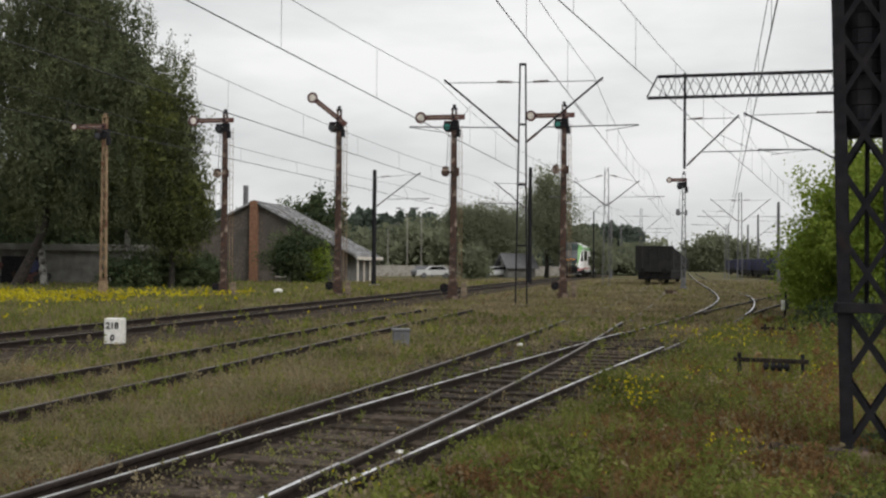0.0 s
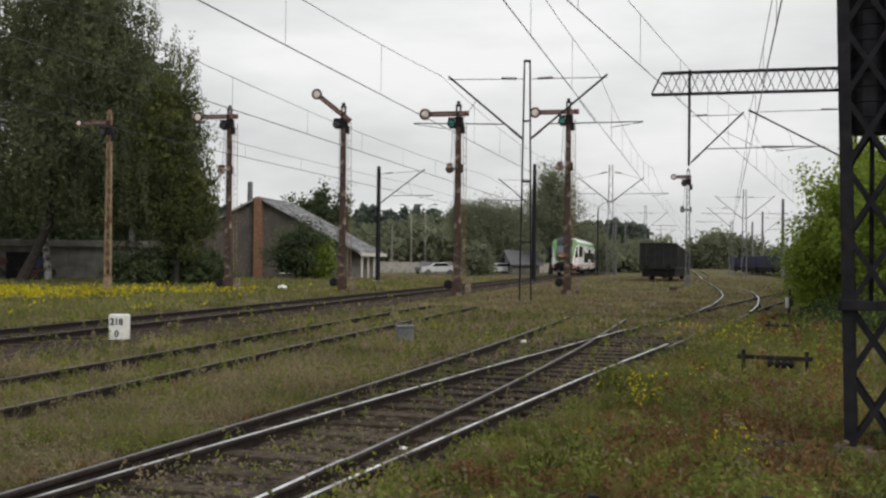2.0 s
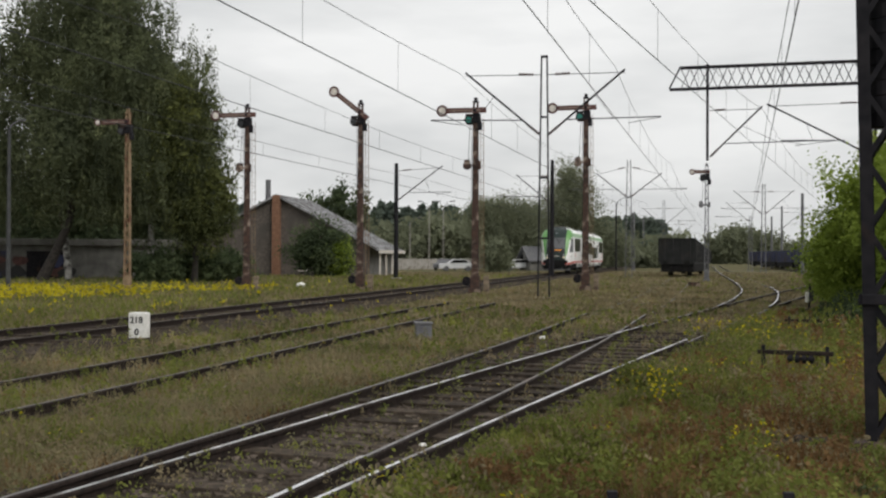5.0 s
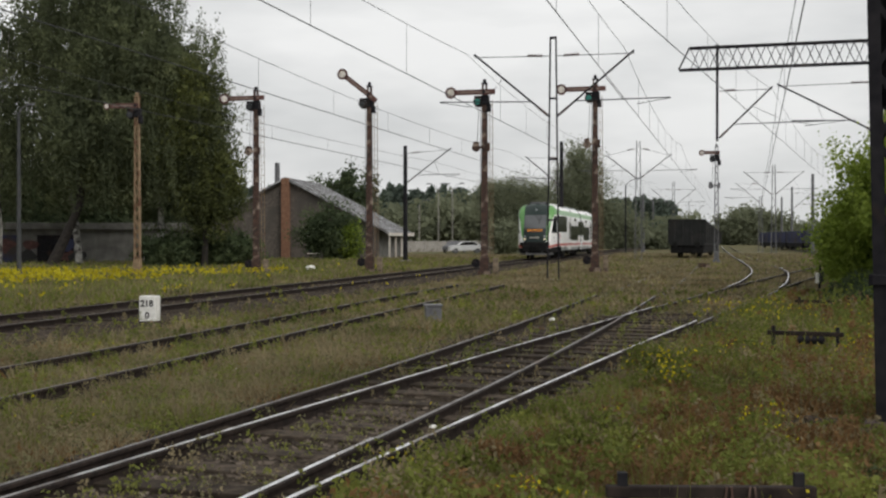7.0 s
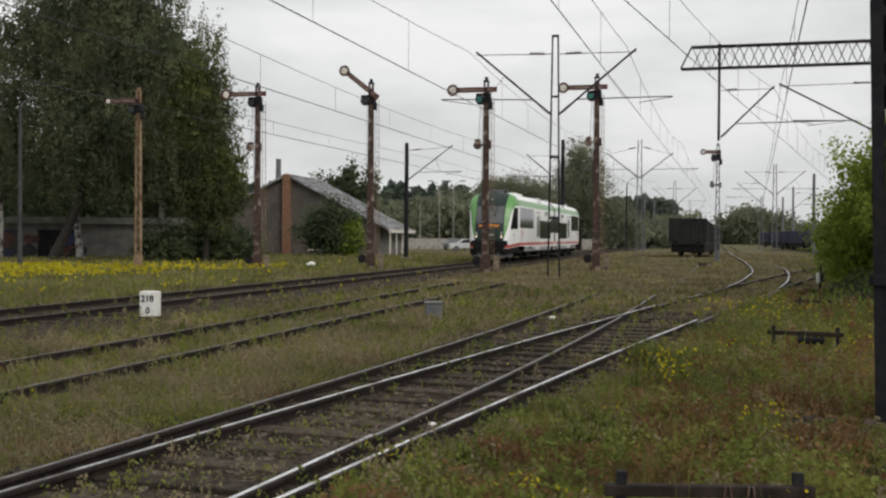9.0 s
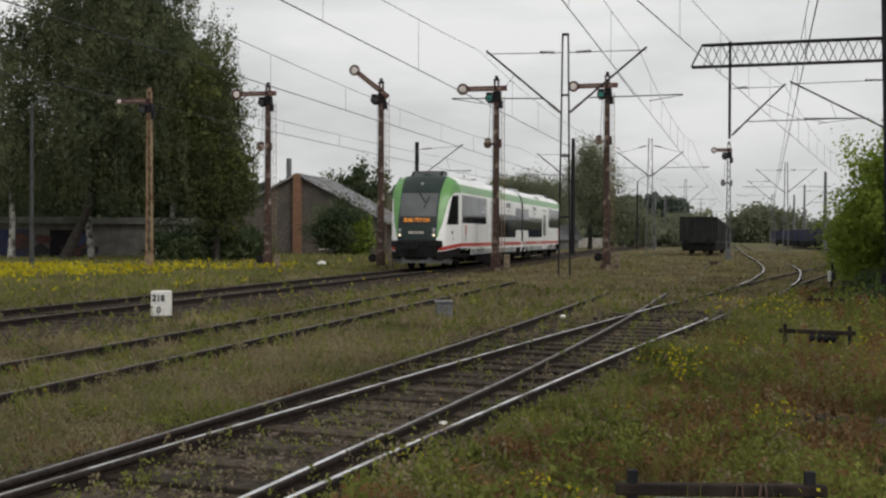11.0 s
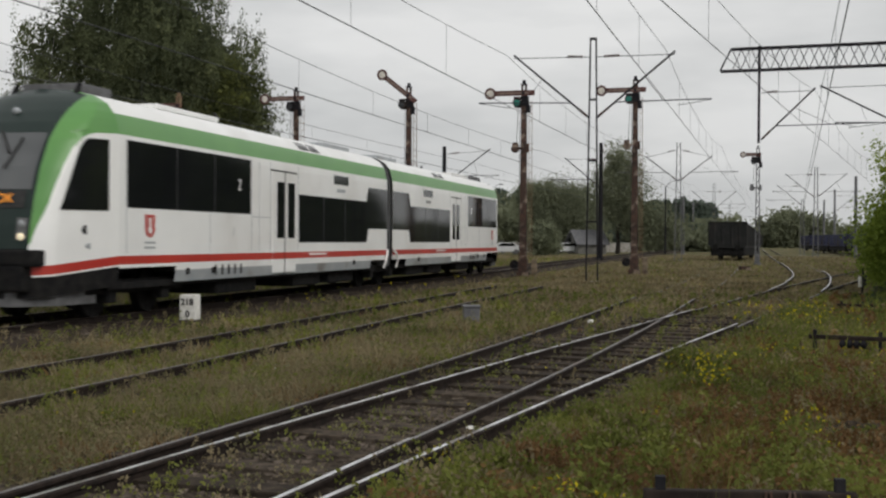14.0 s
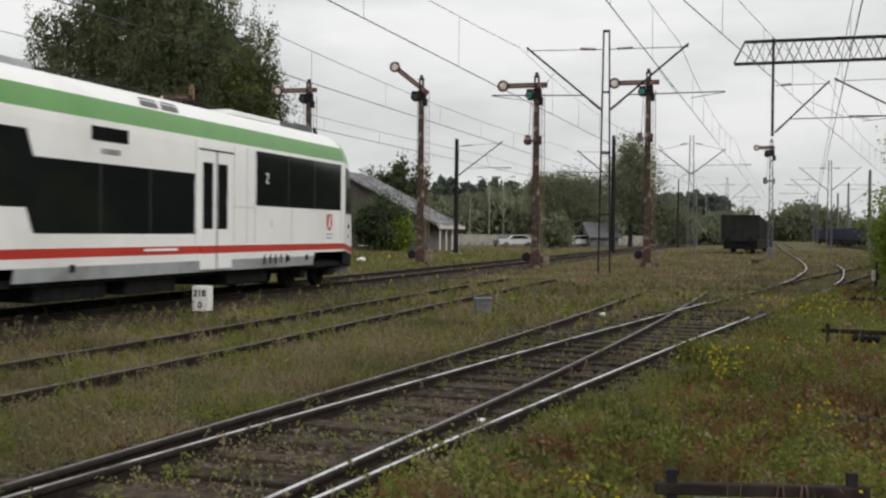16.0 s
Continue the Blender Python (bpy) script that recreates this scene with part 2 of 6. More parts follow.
def box(bm, x0, x1, y0, y1, z0, z1, bevel=0.0):
    g = bmesh.ops.create_cube(bm, size=1.0, matrix=Matrix.Translation(((x0 + x1) / 2, (y0 + y1) / 2, (z0 + z1) / 2)) @ Matrix.Diagonal((x1 - x0, y1 - y0, z1 - z0, 1)))
    if bevel:
        es = list({e for v in g["verts"] for e in v.link_edges})
        bmesh.ops.bevel(bm, geom=es, offset=bevel, segments=2, affect='EDGES', profile=0.6)
    return bm


def bar(bm, a, b, w, d=None, up=(0, 0, 1)):
    """A bar of section w x d from a to b."""
    a, b = Vector(a), Vector(b)
    d = d or w
    ax = (b - a)
    ln = ax.length
    ax.normalize()
    u = Vector(up)
    if abs(ax.dot(u)) > 0.98:
        u = Vector((0, 1, 0))
    s = ax.cross(u).normalized()
    u = s.cross(ax)
    m = Matrix(((s.x, u.x, ax.x, 0), (s.y, u.y, ax.y, 0), (s.z, u.z, ax.z, 0), (0, 0, 0, 1)))
    bmesh.ops.create_cube(bm, size=1.0, matrix=Matrix.Translation((a + b) / 2) @ m @ Matrix.Diagonal((w, d, ln, 1)))
    return bm


def rod(bm, a, b, r0, r1=None, n=8, caps=True):
    a, b = Vector(a), Vector(b)
    q = (b - a).to_track_quat('Z', 'Y').to_matrix().to_4x4()
    bmesh.ops.create_cone(bm, cap_ends=caps, segments=n, radius1=r0, radius2=r0 if r1 is None else r1, depth=(b - a).length, matrix=Matrix.Translation((a + b) / 2) @ q)
    return bm


def tube(bm, pts, r, n=5):
    """A thin tube along a polyline."""
    pts = [Vector(p) for p in pts]
    rings = []
    for i, p in enumerate(pts):
        ax = (pts[min(i + 1, len(pts) - 1)] - pts[max(i - 1, 0)]).normalized()
        s = ax.cross(Vector((0.03, 0.02, 1))).normalized()
        u = s.cross(ax)
        rings.append([bm.verts.new(p + (s * math.cos(2 * math.pi * k / n) + u * math.sin(2 * math.pi * k / n)) * r) for k in range(n)])
    for q0, q1 in zip(rings, rings[1:]):
        for k in range(n):
            bm.faces.new((q0[k], q0[(k + 1) % n], q1[(k + 1) % n], q1[k]))
    return bm


def prism(bm, outline, h0, h1, axis="z"):
    """A flat outline pulled along an axis; outline pairs are the two other axes in order."""
    def at(p, h):
        return {"x": (h, p[0], p[1]), "y": (p[0], h, p[1]), "z": (p[0], p[1], h)}[axis]
    lo = [bm.verts.new(at(p, h0)) for p in outline]
    hi = [bm.verts.new(at(p, h1)) for p in outline]
    n = len(outline)
    bm.faces.new(lo)
    bm.faces.new(hi)
    for i in range(n):
        bm.faces.new((lo[i], lo[(i + 1) % n], hi[(i + 1) % n], hi[i]))
    bmesh.ops.recalc_face_normals(bm, faces=bm.faces)
    return bm


def B():
    return bmesh.new()


def stuff(name, verts, faces_n, mats, mat_index, label, category, parent=None):
    """One mesh out of numpy arrays: faces_n vertices a face, in order."""
    me = bpy.data.meshes.new(name)
    nv, nf = len(verts), len(verts) // faces_n
    me.vertices.add(nv)
    me.vertices.foreach_set("co", verts.astype(np.float32).ravel())
    me.loops.add(nv)
    me.loops.foreach_set("vertex_index", np.arange(nv, dtype=np.int32))
    me.polygons.add(nf)
    me.polygons.foreach_set("loop_start", np.arange(0, nv, faces_n, dtype=np.int32))
    for m in mats:
        me.materials.append(m)
    if mat_index is not None:
        me.polygons.foreach_set("material_index", mat_index.astype(np.int32))
    me.update(calc_edges=True)
    ob = new(name, me)
    if parent:
        ob.parent = parent
    elif label:
        tagged(ob, label, category, "", "stuff")
    return ob


def spline(knots, step=1.0):
    """A smooth line through (x, y) knots given by rising y."""
    ys = [k[1] for k in knots]
    xs = [k[0] for k in knots]
    out = []
    y = ys[0]
    while y <= ys[-1] + 1e-6:
        i = max(0, min(len(ys) - 2, next((j for j in range(len(ys) - 1) if y <= ys[j + 1]), len(ys) - 2)))
        h = ys[i + 1] - ys[i]
        t = (y - ys[i]) / h

        def slope(j):
            if j == 0:
                return (xs[1] - xs[0]) / (ys[1] - ys[0])
            if j == len(ys) - 1:
                return (xs[-1] - xs[-2]) / (ys[-1] - ys[-2])
            return (xs[j + 1] - xs[j - 1]) / (ys[j + 1] - ys[j - 1])
        m0, m1 = slope(i) * h, slope(i + 1) * h
        x = (2 * t ** 3 - 3 * t ** 2 + 1) * xs[i] + (t ** 3 - 2 * t ** 2 + t) * m0 + (-2 * t ** 3 + 3 * t ** 2) * xs[i + 1] + (t ** 3 - t ** 2) * m1
        out.append((x, y))
        y += step if y < 80 else 5 * step
    return out


# ---- the lie of the tracks: centre lines (x, y) ----
MAIN = [(-11.85 + 0.025 * 40, -40), (-11.85, 0), (-13.35, 60), (-16.85, 200), (-24.35, 500)]
OLD = [(-7.1, -30), (-7.15, 0), (-7.23, 10), (-7.30, 14), (-7.46, 19), (-7.62, 25), (-7.85, 33), (-8.4, 60)]
THROUGH = [(-5.0, -20), (-3.74, 0), (-3.39, 6.4), (-3.20, 9.8), (-3.09, 12), (-2.95, 16), (-2.84, 21), (-2.80, 28), (-2.72, 44), (-3.0, 70), (-3.9, 108), (-7.5, 250)]
SIDING = [(-5.0, -20), (-3.70, 0), (-3.13, 6.4), (-2.86, 9), (-2.53, 12), (-2.07, 16), (-1.56, 20), (-0.95, 25), (-0.28, 30), (0.37, 35), (0.82, 40), (1.1, 45), (1.38, 52), (1.40, 61), (1.15, 75), (0.2, 110), (-2.5, 250)]
BRANCH = [(0.43, 35), (1.3, 41), (2.2, 47), (3.3, 54), (4.6, 62), (6.0, 72), (7.6, 90), (8.6, 120), (8.6, 250)]


MAIN_Z = 0.05                   # the main line lies a little higher


def centre(knots, y):
    return float(np.interp(y, [k[1] for k in knots], [k[0] for k in knots]))


def ground_z(x, y):
    """Height of the soil: a low, rough field, higher towards the verge by the camera, sunk under the ballast beds."""
    z = -0.125 + 0.03 * noise.noise((x * 0.35, y * 0.35, 0)) + 0.02 * noise.noise((x * 1.3, y * 1.3, 5))
    for knots, half, end in ((MAIN, 1.7, 70), (THROUGH, 1.35, 25), (SIDING, 1.35, 25)):
        if abs(x - centre(knots, y)) < half + 0.5 and y < end:
            z = min(z, -0.19)
    if x < -16:
        z -= 0.15 * min(1.0, (-16 - x) / 6)
    if x > 0.5 and y < 30:
        z += 0.05 * min(1.0, (x - 0.5) / 2)
    return z


# ---- ground: one sheet out to the horizon ----
def make_ground():
    def steps(near, far, fine, grow):
        out, v, s = [0.0], 0.0, fine
        while v < far:
            if v > near:
                s *= grow
            v += s
            out.append(v)
        return out
    ys = [-y for y in steps(6, 1500, 1.0, 1.35)][:0:-1] + steps(70, 1800, 0.7, 1.12)
    xs = [-x for x in steps(45, 1500, 0.8, 1.18)][:0:-1] + steps(12, 1500, 0.8, 1.22)
    bm = B()
    grid = [[bm.verts.new((x, y, ground_z(x, y) if abs(x) < 80 and -20 < y < 150 else -0.22)) for x in xs] for y in ys]
    for r0, r1 in zip(grid, grid[1:]):
        for i in range(len(xs) - 1):
            bm.faces.new((r0[i], r0[i + 1], r1[i + 1], r1[i]))
    tagged(part("ground", bm, M_GROUND, smooth=True), "weedy railway land of sandy soil and dry grass", "ground", kind="structure")


make_ground()


# ---- tracks ----
RAIL = [(-0.075, -0.15), (0.075, -0.15), (0.075, -0.138), (0.012, -0.11), (0.010, -0.04), (0.036, -0.03), (0.036, -0.008), (0.018, 0.0), (-0.018, 0.0), (-0.036, -0.008), (-0.036, -0.03), (-0.010, -0.04), (-0.012, -0.11), (-0.075, -0.138)]


def rail(knots, off, parent, head, y0=None, y1=None, dz=0.0):
    pts = [p for p in spline(knots) if (y0 is None or p[1] >= y0) and (y1 is None or p[1] <= y1)]
    sides = B()
    rings = []
    for i, (x, y) in enumerate(pts):
        a, b = pts[max(i - 1, 0)], pts[min(i + 1, len(pts) - 1)]
        s = Vector((b[1] - a[1], -(b[0] - a[0]), 0)).normalized()
        c = Vector((x, y, dz)) + s * off
        rings.append([sides.verts.new(c + s * px + Vector((0, 0, pz))) for px, pz in RAIL])
    n = len(RAIL)
    for q0, q1 in zip(rings, rings[1:]):
        for k in range(n):
            f = sides.faces.new((q0[k], q0[(k + 1) % n], q1[(k + 1) % n], q1[k]))
            f.material_index = 1 if k == 7 else 0
    bmesh.ops.recalc_face_normals(sides, faces=sides.faces)
    ob = part("rail", sides, M_RAIL, parent)
    ob.data.materials.append(head)
    return ob


def bed(knots, half, top, y1, parent, mat=None):
    """A low, rough ballast bed."""
    bm = B()
    rows = []
    for x, y in spline(knots):
        if y > y1:
            break
        row = []
        for u in (-1.35, -1.0, -0.6, -0.2, 0.2, 0.6, 1.0, 1.35):
            z = top if abs(u) <= 1 else -0.24
            jit = 0.025 * noise.noise((x + u * 3, y * 2.3, 2))
            row.append(bm.verts.new((x + u * half + jit * 3, y, z + jit)))
        rows.append(row)
    for r0, r1 in zip(rows, rows[1:]):
        for i in range(7):
            bm.faces.new((r0[i], r0[i + 1], r1[i + 1], r1[i]))
    return part("ballast_bed", bm, mat or M_BALLAST, parent)


def sleepers(knots, y0, y1, parent, dz=-0.155, long=2.5, gap=0.65, keep=1.0):
    me = None
    rnd = random.Random(3)
    y = y0
    while y < y1:
        x = centre(knots, y)
        dx = (centre(knots, y + 0.5) - centre(knots, y - 0.5))
        if rnd.random() < keep:
            if me is None:
                ob = part("sleeper", box(B(), -long / 2, long / 2, -0.12, 0.12, -0.15, 0.0, 0.012), M_SLEEPER, parent)
                me = ob.data
            else:
                ob = new("sleeper", me)
                ob.parent = parent
            ob.matrix_basis = pose(x + rnd.uniform(-0.04, 0.04), y, dz + rnd.uniform(-0.012, 0.012), 0, rnd.uniform(-0.5, 0.5), -math.degrees(math.atan(dx)) + rnd.uniform(-1, 1))
        y += gap


def make_tracks():
    tr = thing("railway_track", (0, 0, 0), "main line track with rusty rails on brown ballast", "railway track", "railway tracks", kind="structure")
    bed(MAIN, 2.0, -0.075, 400, tr, M_BROWNBALLAST)
    for off in (-0.7535, 0.7535):
        rail(MAIN, off, tr, M_DULLHEAD, dz=MAIN_Z)
    sleepers(MAIN, -12, 75, tr, dz=-0.06)
    old = thing("railway_track", (0, 0, 0), "disused siding with dull rusty rails sunk in weeds", "railway track", "railway tracks", kind="structure")
    for off in (-0.7535, 0.7535):
        rail(OLD, off, old, M_DULLHEAD, y1=36)
    sleepers(OLD, -6, 20, old, keep=0.5, dz=-0.12)
    sw = thing("railway_track", (0, 0, 0), "turnout with shiny worn rails on dark wooden sleepers", "railway track", "railway tracks", kind="structure")
    for off in (-0.7535, 0.7535):
        rail(THROUGH, off, sw, M_MIDHEAD, y0=30, y1=200, dz=-0.10)
    rail(THROUGH, -0.7535, sw, M_MIDHEAD, y1=30.5)
    rail(THROUGH, 0.7535, sw, M_MIDHEAD, y0=7.9, y1=30.5, dz=-0.01)
    bed(THROUGH, 1.5, -0.118, 25, sw)
    bed(SIDING, 1.5, -0.122, 25, sw)
    rail(SIDING, -0.7535, sw, M_RUNNING, y0=1.8, y1=25)
    rail(SIDING, 0.7535, sw, M_RUNNING, y1=21)
    for off in (-0.7535, 0.7535):
        rail(SIDING, off, sw, M_MIDHEAD, y0=25 if off < 0 else 21, y1=36, dz=-0.02 if off < 0 else -0.06)
        rail(SIDING, off, sw, M_RUNNING, y0=36, y1=None if off < 0 else 62)
    rail(SIDING, 0.7535, sw, M_DULLHEAD, y0=61, dz=-0.08)
    sleepers(SIDING, -2, 24, sw, long=2.9, dz=-0.086)
    sleepers(THROUGH, 24.3, 40, sw, keep=0.7, dz=-0.112)
    sleepers(SIDING, 24.3, 60, sw, keep=0.7, dz=-0.112)
    # the inner rail ends in a short flare where the next one begins
    near = [(x + (0.07 if y > 8.3 else 0.0), y) for x, y in spline(THROUGH, 0.5) if 2.0 <= y <= 8.8]
    rail(near, 0.7535, sw, M_RUNNING)
    br = thing("railway_track", (0, 0, 0), "side track curving off behind the bushes", "railway track", "railway tracks", kind="structure")
    rail(BRANCH, -0.7535, br, M_DULLHEAD, y0=37)
    rail(BRANCH, 0.7535, br, M_DULLHEAD, y0=37)


make_tracks()

# ---- the railcar: local y runs back along the train, 0 at the gangway between its two coaches ----
LEVELS = [(0.57, 1.40), (0.79, 1.43), (0.93, 1.44), (1.08, 1.44), (1.30, 1.44), (1.6, 1.44), (1.95, 1.44), (2.3, 1.44), (2.6, 1.44), (2.85, 1.44), (3.02, 1.44), (3.17, 1.432), (3.31, 1.40), (3.42, 1.37), (3.53, 1.325), (3.70, 1.20), (3.84, 0.95), (3.94, 0.54), (3.97, 0.0)]
NOSE = [(0.0, -17.28), (1.2, -17.28), (1.6, -17.22), (2.0, -17.12), (2.5, -16.95), (3.0, -16.68), (3.3, -16.46), (3.5, -16.26), (3.65, -16.08), (3.82, -15.86), (3.97, -15.50)]
# rear edge of the green cab pillar and half width of the dark front, by height
GREEN_EDGE = [(1.24, -17.3), (1.34, -17.12), (1.62, -17.03), (1.8, -16.95), (2.12, -16.83), (2.5, -16.67), (2.86, -16.46), (3.04, -16.30), (3.11, -16.14), (3.15, -15.95), (3.17, -15.6)]
MASK = [(1.1, 0.80), (1.6, 0.82), (3.0, 0.82), (3.6, 0.87), (3.9, 0.9)]
Y_BODY = -15.45


def nose_y(z):
    return float(np.interp(z, [a for a, b in NOSE], [b for a, b in NOSE]))


def cab_half(y, w=1.44):
    """Half width of the tapering cab at y."""
    return w * (1 - 0.15 * (Y_BODY - y))


def make_coach(car, sign):
    """One coach: shell in coloured bands, nose, glazing, doors. sign turns the rear coach round."""
    turn = pose(0, 0, 0, 0, 0, 0 if sign > 0 else 180)

    def put(name, bm, mat, parent=None, label="", smooth=False):
        bmesh.ops.transform(bm, matrix=turn, verts=bm.verts)
        return part(name, bm, mat, parent or car, label, smooth)

    def band(i0, i1, y0, y1):
        bm = B()
        ys = [y0 + (y1 - y0) * k / 8 for k in range(9)]
        for s in (-1, 1):
            rows = [[bm.verts.new((s * w, y, z)) for y in ys] for z, w in LEVELS[i0:i1 + 1]]
            for r0, r1 in zip(rows, rows[1:]):
                for k in range(8):
                    bm.faces.new((r0[k], r0[k + 1], r1[k + 1], r1[k]))
        bmesh.ops.remove_doubles(bm, verts=bm.verts, dist=0.001)
        bmesh.ops.recalc_face_normals(bm, faces=bm.faces)
        return bm
    ye = -0.28
    put("skirt", band(0, 1, -13.42, -1.75), M_TGREY, None, "grey lower skirt")
    put("sill", band(1, 2, -13.42, ye), M_TWHITE)
    for s in (-1, 1):
        put("sill_edge", box(B(), s * 1.419 - 0.019, s * 1.419 + 0.019, Y_BODY, -13.425, 0.87, 0.93), M_TWHITE)
    put("stripe", band(2, 3, Y_BODY, ye), M_TRED, None, "red waist stripe")
    side = put("side_panel", band(3, 11, Y_BODY, ye), M_TWHITE, None, "white side wall")
    put("cantrail", band(11, 14, Y_BODY, ye), M_TGREEN, None, "green cantrail band", True)
    roof = put("roof", band(14, 18, Y_BODY, ye), M_TWHITE, None, "white roof", True)
    # floor and end wall at the gangway
    put("underframe", box(B(), -1.30, 1.30, -15.6, -1.0, 0.50, 0.62), M_TDARK)
    endw = B()
    prism(endw, [(w * 0.98, z) for z, w in LEVELS] + [(-w * 0.98, z) for z, w in LEVELS[-2::-1]], ye - 0.02, ye, "y")
    put("end_wall", endw, M_TDARK)

    # nose: a grid of heights and plan steps, sorted into coloured panels
    zones = {k: B() for k in ("white", "white_far", "green", "front", "red", "red_far", "black")}
    zs = sorted({z for z, w in LEVELS[:-1]} | {round(1.15 + 0.035 * k, 3) for k in range(76)} | {0.87, 0.90})
    cols, K1, K2 = [], 16, 14
    K = K1 + K2
    for z in zs:
        w = float(np.interp(z, [a for a, b in LEVELS], [b for a, b in LEVELS]))
        yf = nose_y(z)
        yc = min(yf + 0.34, Y_BODY - 0.02)
        xc = cab_half(yc, w)
        cm = min(0.92, float(np.interp(z, [a for a, b in MASK], [b for a, b in MASK])) / max(xc, 0.01))
        ym = yf + (yc - yf) * cm ** 3
        edge = Y_BODY if z > 3.165 else min(Y_BODY, max(ym, float(np.interp(z, [a for a, b in GREEN_EDGE], [b for a, b in GREEN_EDGE]))))

        def plan(y):
            return cab_half(y, w) if y >= yc else xc * (max(0.0, y - yf) / (yc - yf)) ** (1 / 3)
        ys = [Y_BODY + (edge - Y_BODY) * k / K1 for k in range(K1 + 1)] + [edge + (ym - edge) * k / K2 for k in range(1, K2 + 1)]
        row = [(plan(y), y) for y in ys] + [(xc * cm * c, yf + (yc - yf) * (cm * c) ** 3) for c in (0.66, 0.33, 0.0)]
        # the sill and stripe run slightly down towards the front
        cols.append([(x, y, z - 0.09 * (Y_BODY - y) * max(0.0, min(1.0, (1.5 - z) / 0.4))) for x, y in row])
    cols.append([(0.0, y, 3.97) for x, y, z in cols[-1]])
    for r0, r1 in zip(cols, cols[1:]):
        zc = (r0[0][2] + r1[0][2]) / 2
        for k in range(K + 3):
            if k >= K:
                zone = "black" if zc < 1.28 else "front"
            elif zc < 0.90:
                zone = "black"
            elif 0.925 < zc < 1.085:
                zone = "red"
            elif k >= K1:
                zone = "green" if zc > 1.16 else "white"
            else:
                zone = "white"
            for s in (-1, 1):
                bm = zones[zone + "_far" if s < 0 and zone in ("white", "red") else zone]
                q = [Vector((s * p[0], p[1], p[2])) for p in (r0[k], r0[k + 1], r1[k + 1], r1[k])]
                vs = [bm.verts.new(p) for p in q]
                bm.faces.new(vs if s > 0 else vs[::-1])
    nose = None
    for zone, mat, name, label in (("white", M_TWHITE, "cab_side", "white cab side"), ("white_far", M_TWHITE, "cab_side", "white cab side"), ("red_far", M_TRED, "cab_stripe", "red stripe"), ("green", M_TGREEN, "cab_pillar", "green cab pillar and brow"), ("front", M_TFRONT, "front_mask", "dark green glossy front"), ("red", M_TRED, "cab_stripe", "red stripe"), ("black", M_TDARK, "cab_base", "black lower front")):
        bmesh.ops.remove_doubles(zones[zone], verts=zones[zone].verts, dist=0.004)
        bmesh.ops.recalc_face_normals(zones[zone], faces=zones[zone].faces)
        ob = put(name, zones[zone], mat, None, label, True)
        if zone == "front":
            nose = ob

    def on_nose(x, z, out=0.012):
        yf = nose_y(z)
        yc = min(yf + 0.34, Y_BODY - 0.02)
        return Vector((x, yf + (yc - yf) * min(1.0, abs(x) / cab_half(yc)) ** 3 - out, z))

    def patch(x0, x1, z0, z1, out=0.012, nx=8, nz=5, taper=0.0):
        bm = B()
        rows = []
        for j in range(nz + 1):
            z = z0 + (z1 - z0) * j / nz
            sh = 1 - taper * j / nz
            rows.append([bm.verts.new(on_nose((x0 + (x1 - x0) * i / nx) * sh, z, out)) for i in range(nx + 1)])
        for r0, r1 in zip(rows, rows[1:]):
            for i in range(nx):
                bm.faces.new((r0[i], r0[i + 1], r1[i + 1], r1[i]))
        bmesh.ops.recalc_face_normals(bm, faces=bm.faces)
        return bm
    put("windscreen", patch(-0.78, 0.76, 2.16, 3.11, taper=-0.01), M_TSCREEN, None, "wide raked windscreen")
    disp = put("destination_display", patch(-0.70, 0.70, 1.86, 2.14, 0.014), M_BLACK, None, "black display with amber letters")
    put("wiper", bar(bar(B(), on_nose(-0.02, 3.14, 0.05), on_nose(0.26, 2.76, 0.05), 0.035), on_nose(0.26, 2.50, 0.05), on_nose(0.42, 3.02, 0.05), 0.03), M_BLACK)
    for s in (-1, 1):
        lamp = put("lamp_cluster", patch(s * 0.71 - 0.075, s * 0.71 + 0.075, 1.34, 1.70, 0.02, 2, 4), M_PLOUGH, None, "headlamp cluster")
        for zl in (1.40, 1.60):
            bm = B()
            c = on_nose(s * 0.71, zl, 0.03)
            bmesh.ops.create_uvsphere(bm, u_segments=10, v_segments=6, radius=0.06, matrix=Matrix.Translation(c) @ Matrix.Diagonal((1, 0.5, 1, 1)))
            put("headlamp", bm, M_LAMP if sign > 0 and zl < 1.5 else M_TGREY, lamp)
    topl = B()
    bmesh.ops.create_uvsphere(topl, u_segments=10, v_segments=6, radius=0.07, matrix=Matrix.Translation(on_nose(0, 3.5, 0.02)))
    put("top_lamp", topl, M_TGREY, None, "round top headlamp")
    # plain bars for the number on the front
    num = B()
    for k in range(6):
        c = on_nose(-0.28 + 0.11 * k, 1.50, 0.014)
        box(num, c.x - 0.035, c.x + 0.035, c.y - 0.01, c.y + 0.02, 1.46, 1.55)
    put("number_plate", num, M_ARMWHITE, nose, "pale lettering reduced to bars")
    # bumper, coupler, buffers, plough
    put("bumper", box(box(B(), -1.03, 1.03, -17.34, -16.95, 0.92, 1.19, 0.05), -0.86, 0.86, -17.34, -16.80, 0.52, 0.94, 0.05), M_TDARK, None, "black front bumper")
    put("coupler", box(box(B(), -0.14, 0.14, -17.64, -17.36, 0.86, 1.10, 0.03), -0.2, 0.2, -17.70, -17.62, 0.82, 1.12, 0.03), M_TDARK)
    pl = B()
    prism(pl, [(-1.14, -15.7), (-1.08, -16.74), (-0.6, -17.25), (0.6, -17.25), (1.08, -16.74), (1.14, -15.7), (1.04, -15.7), (0.98, -16.68), (-0.98, -16.68), (-1.04, -15.7)], 0.28, 0.52, "z")
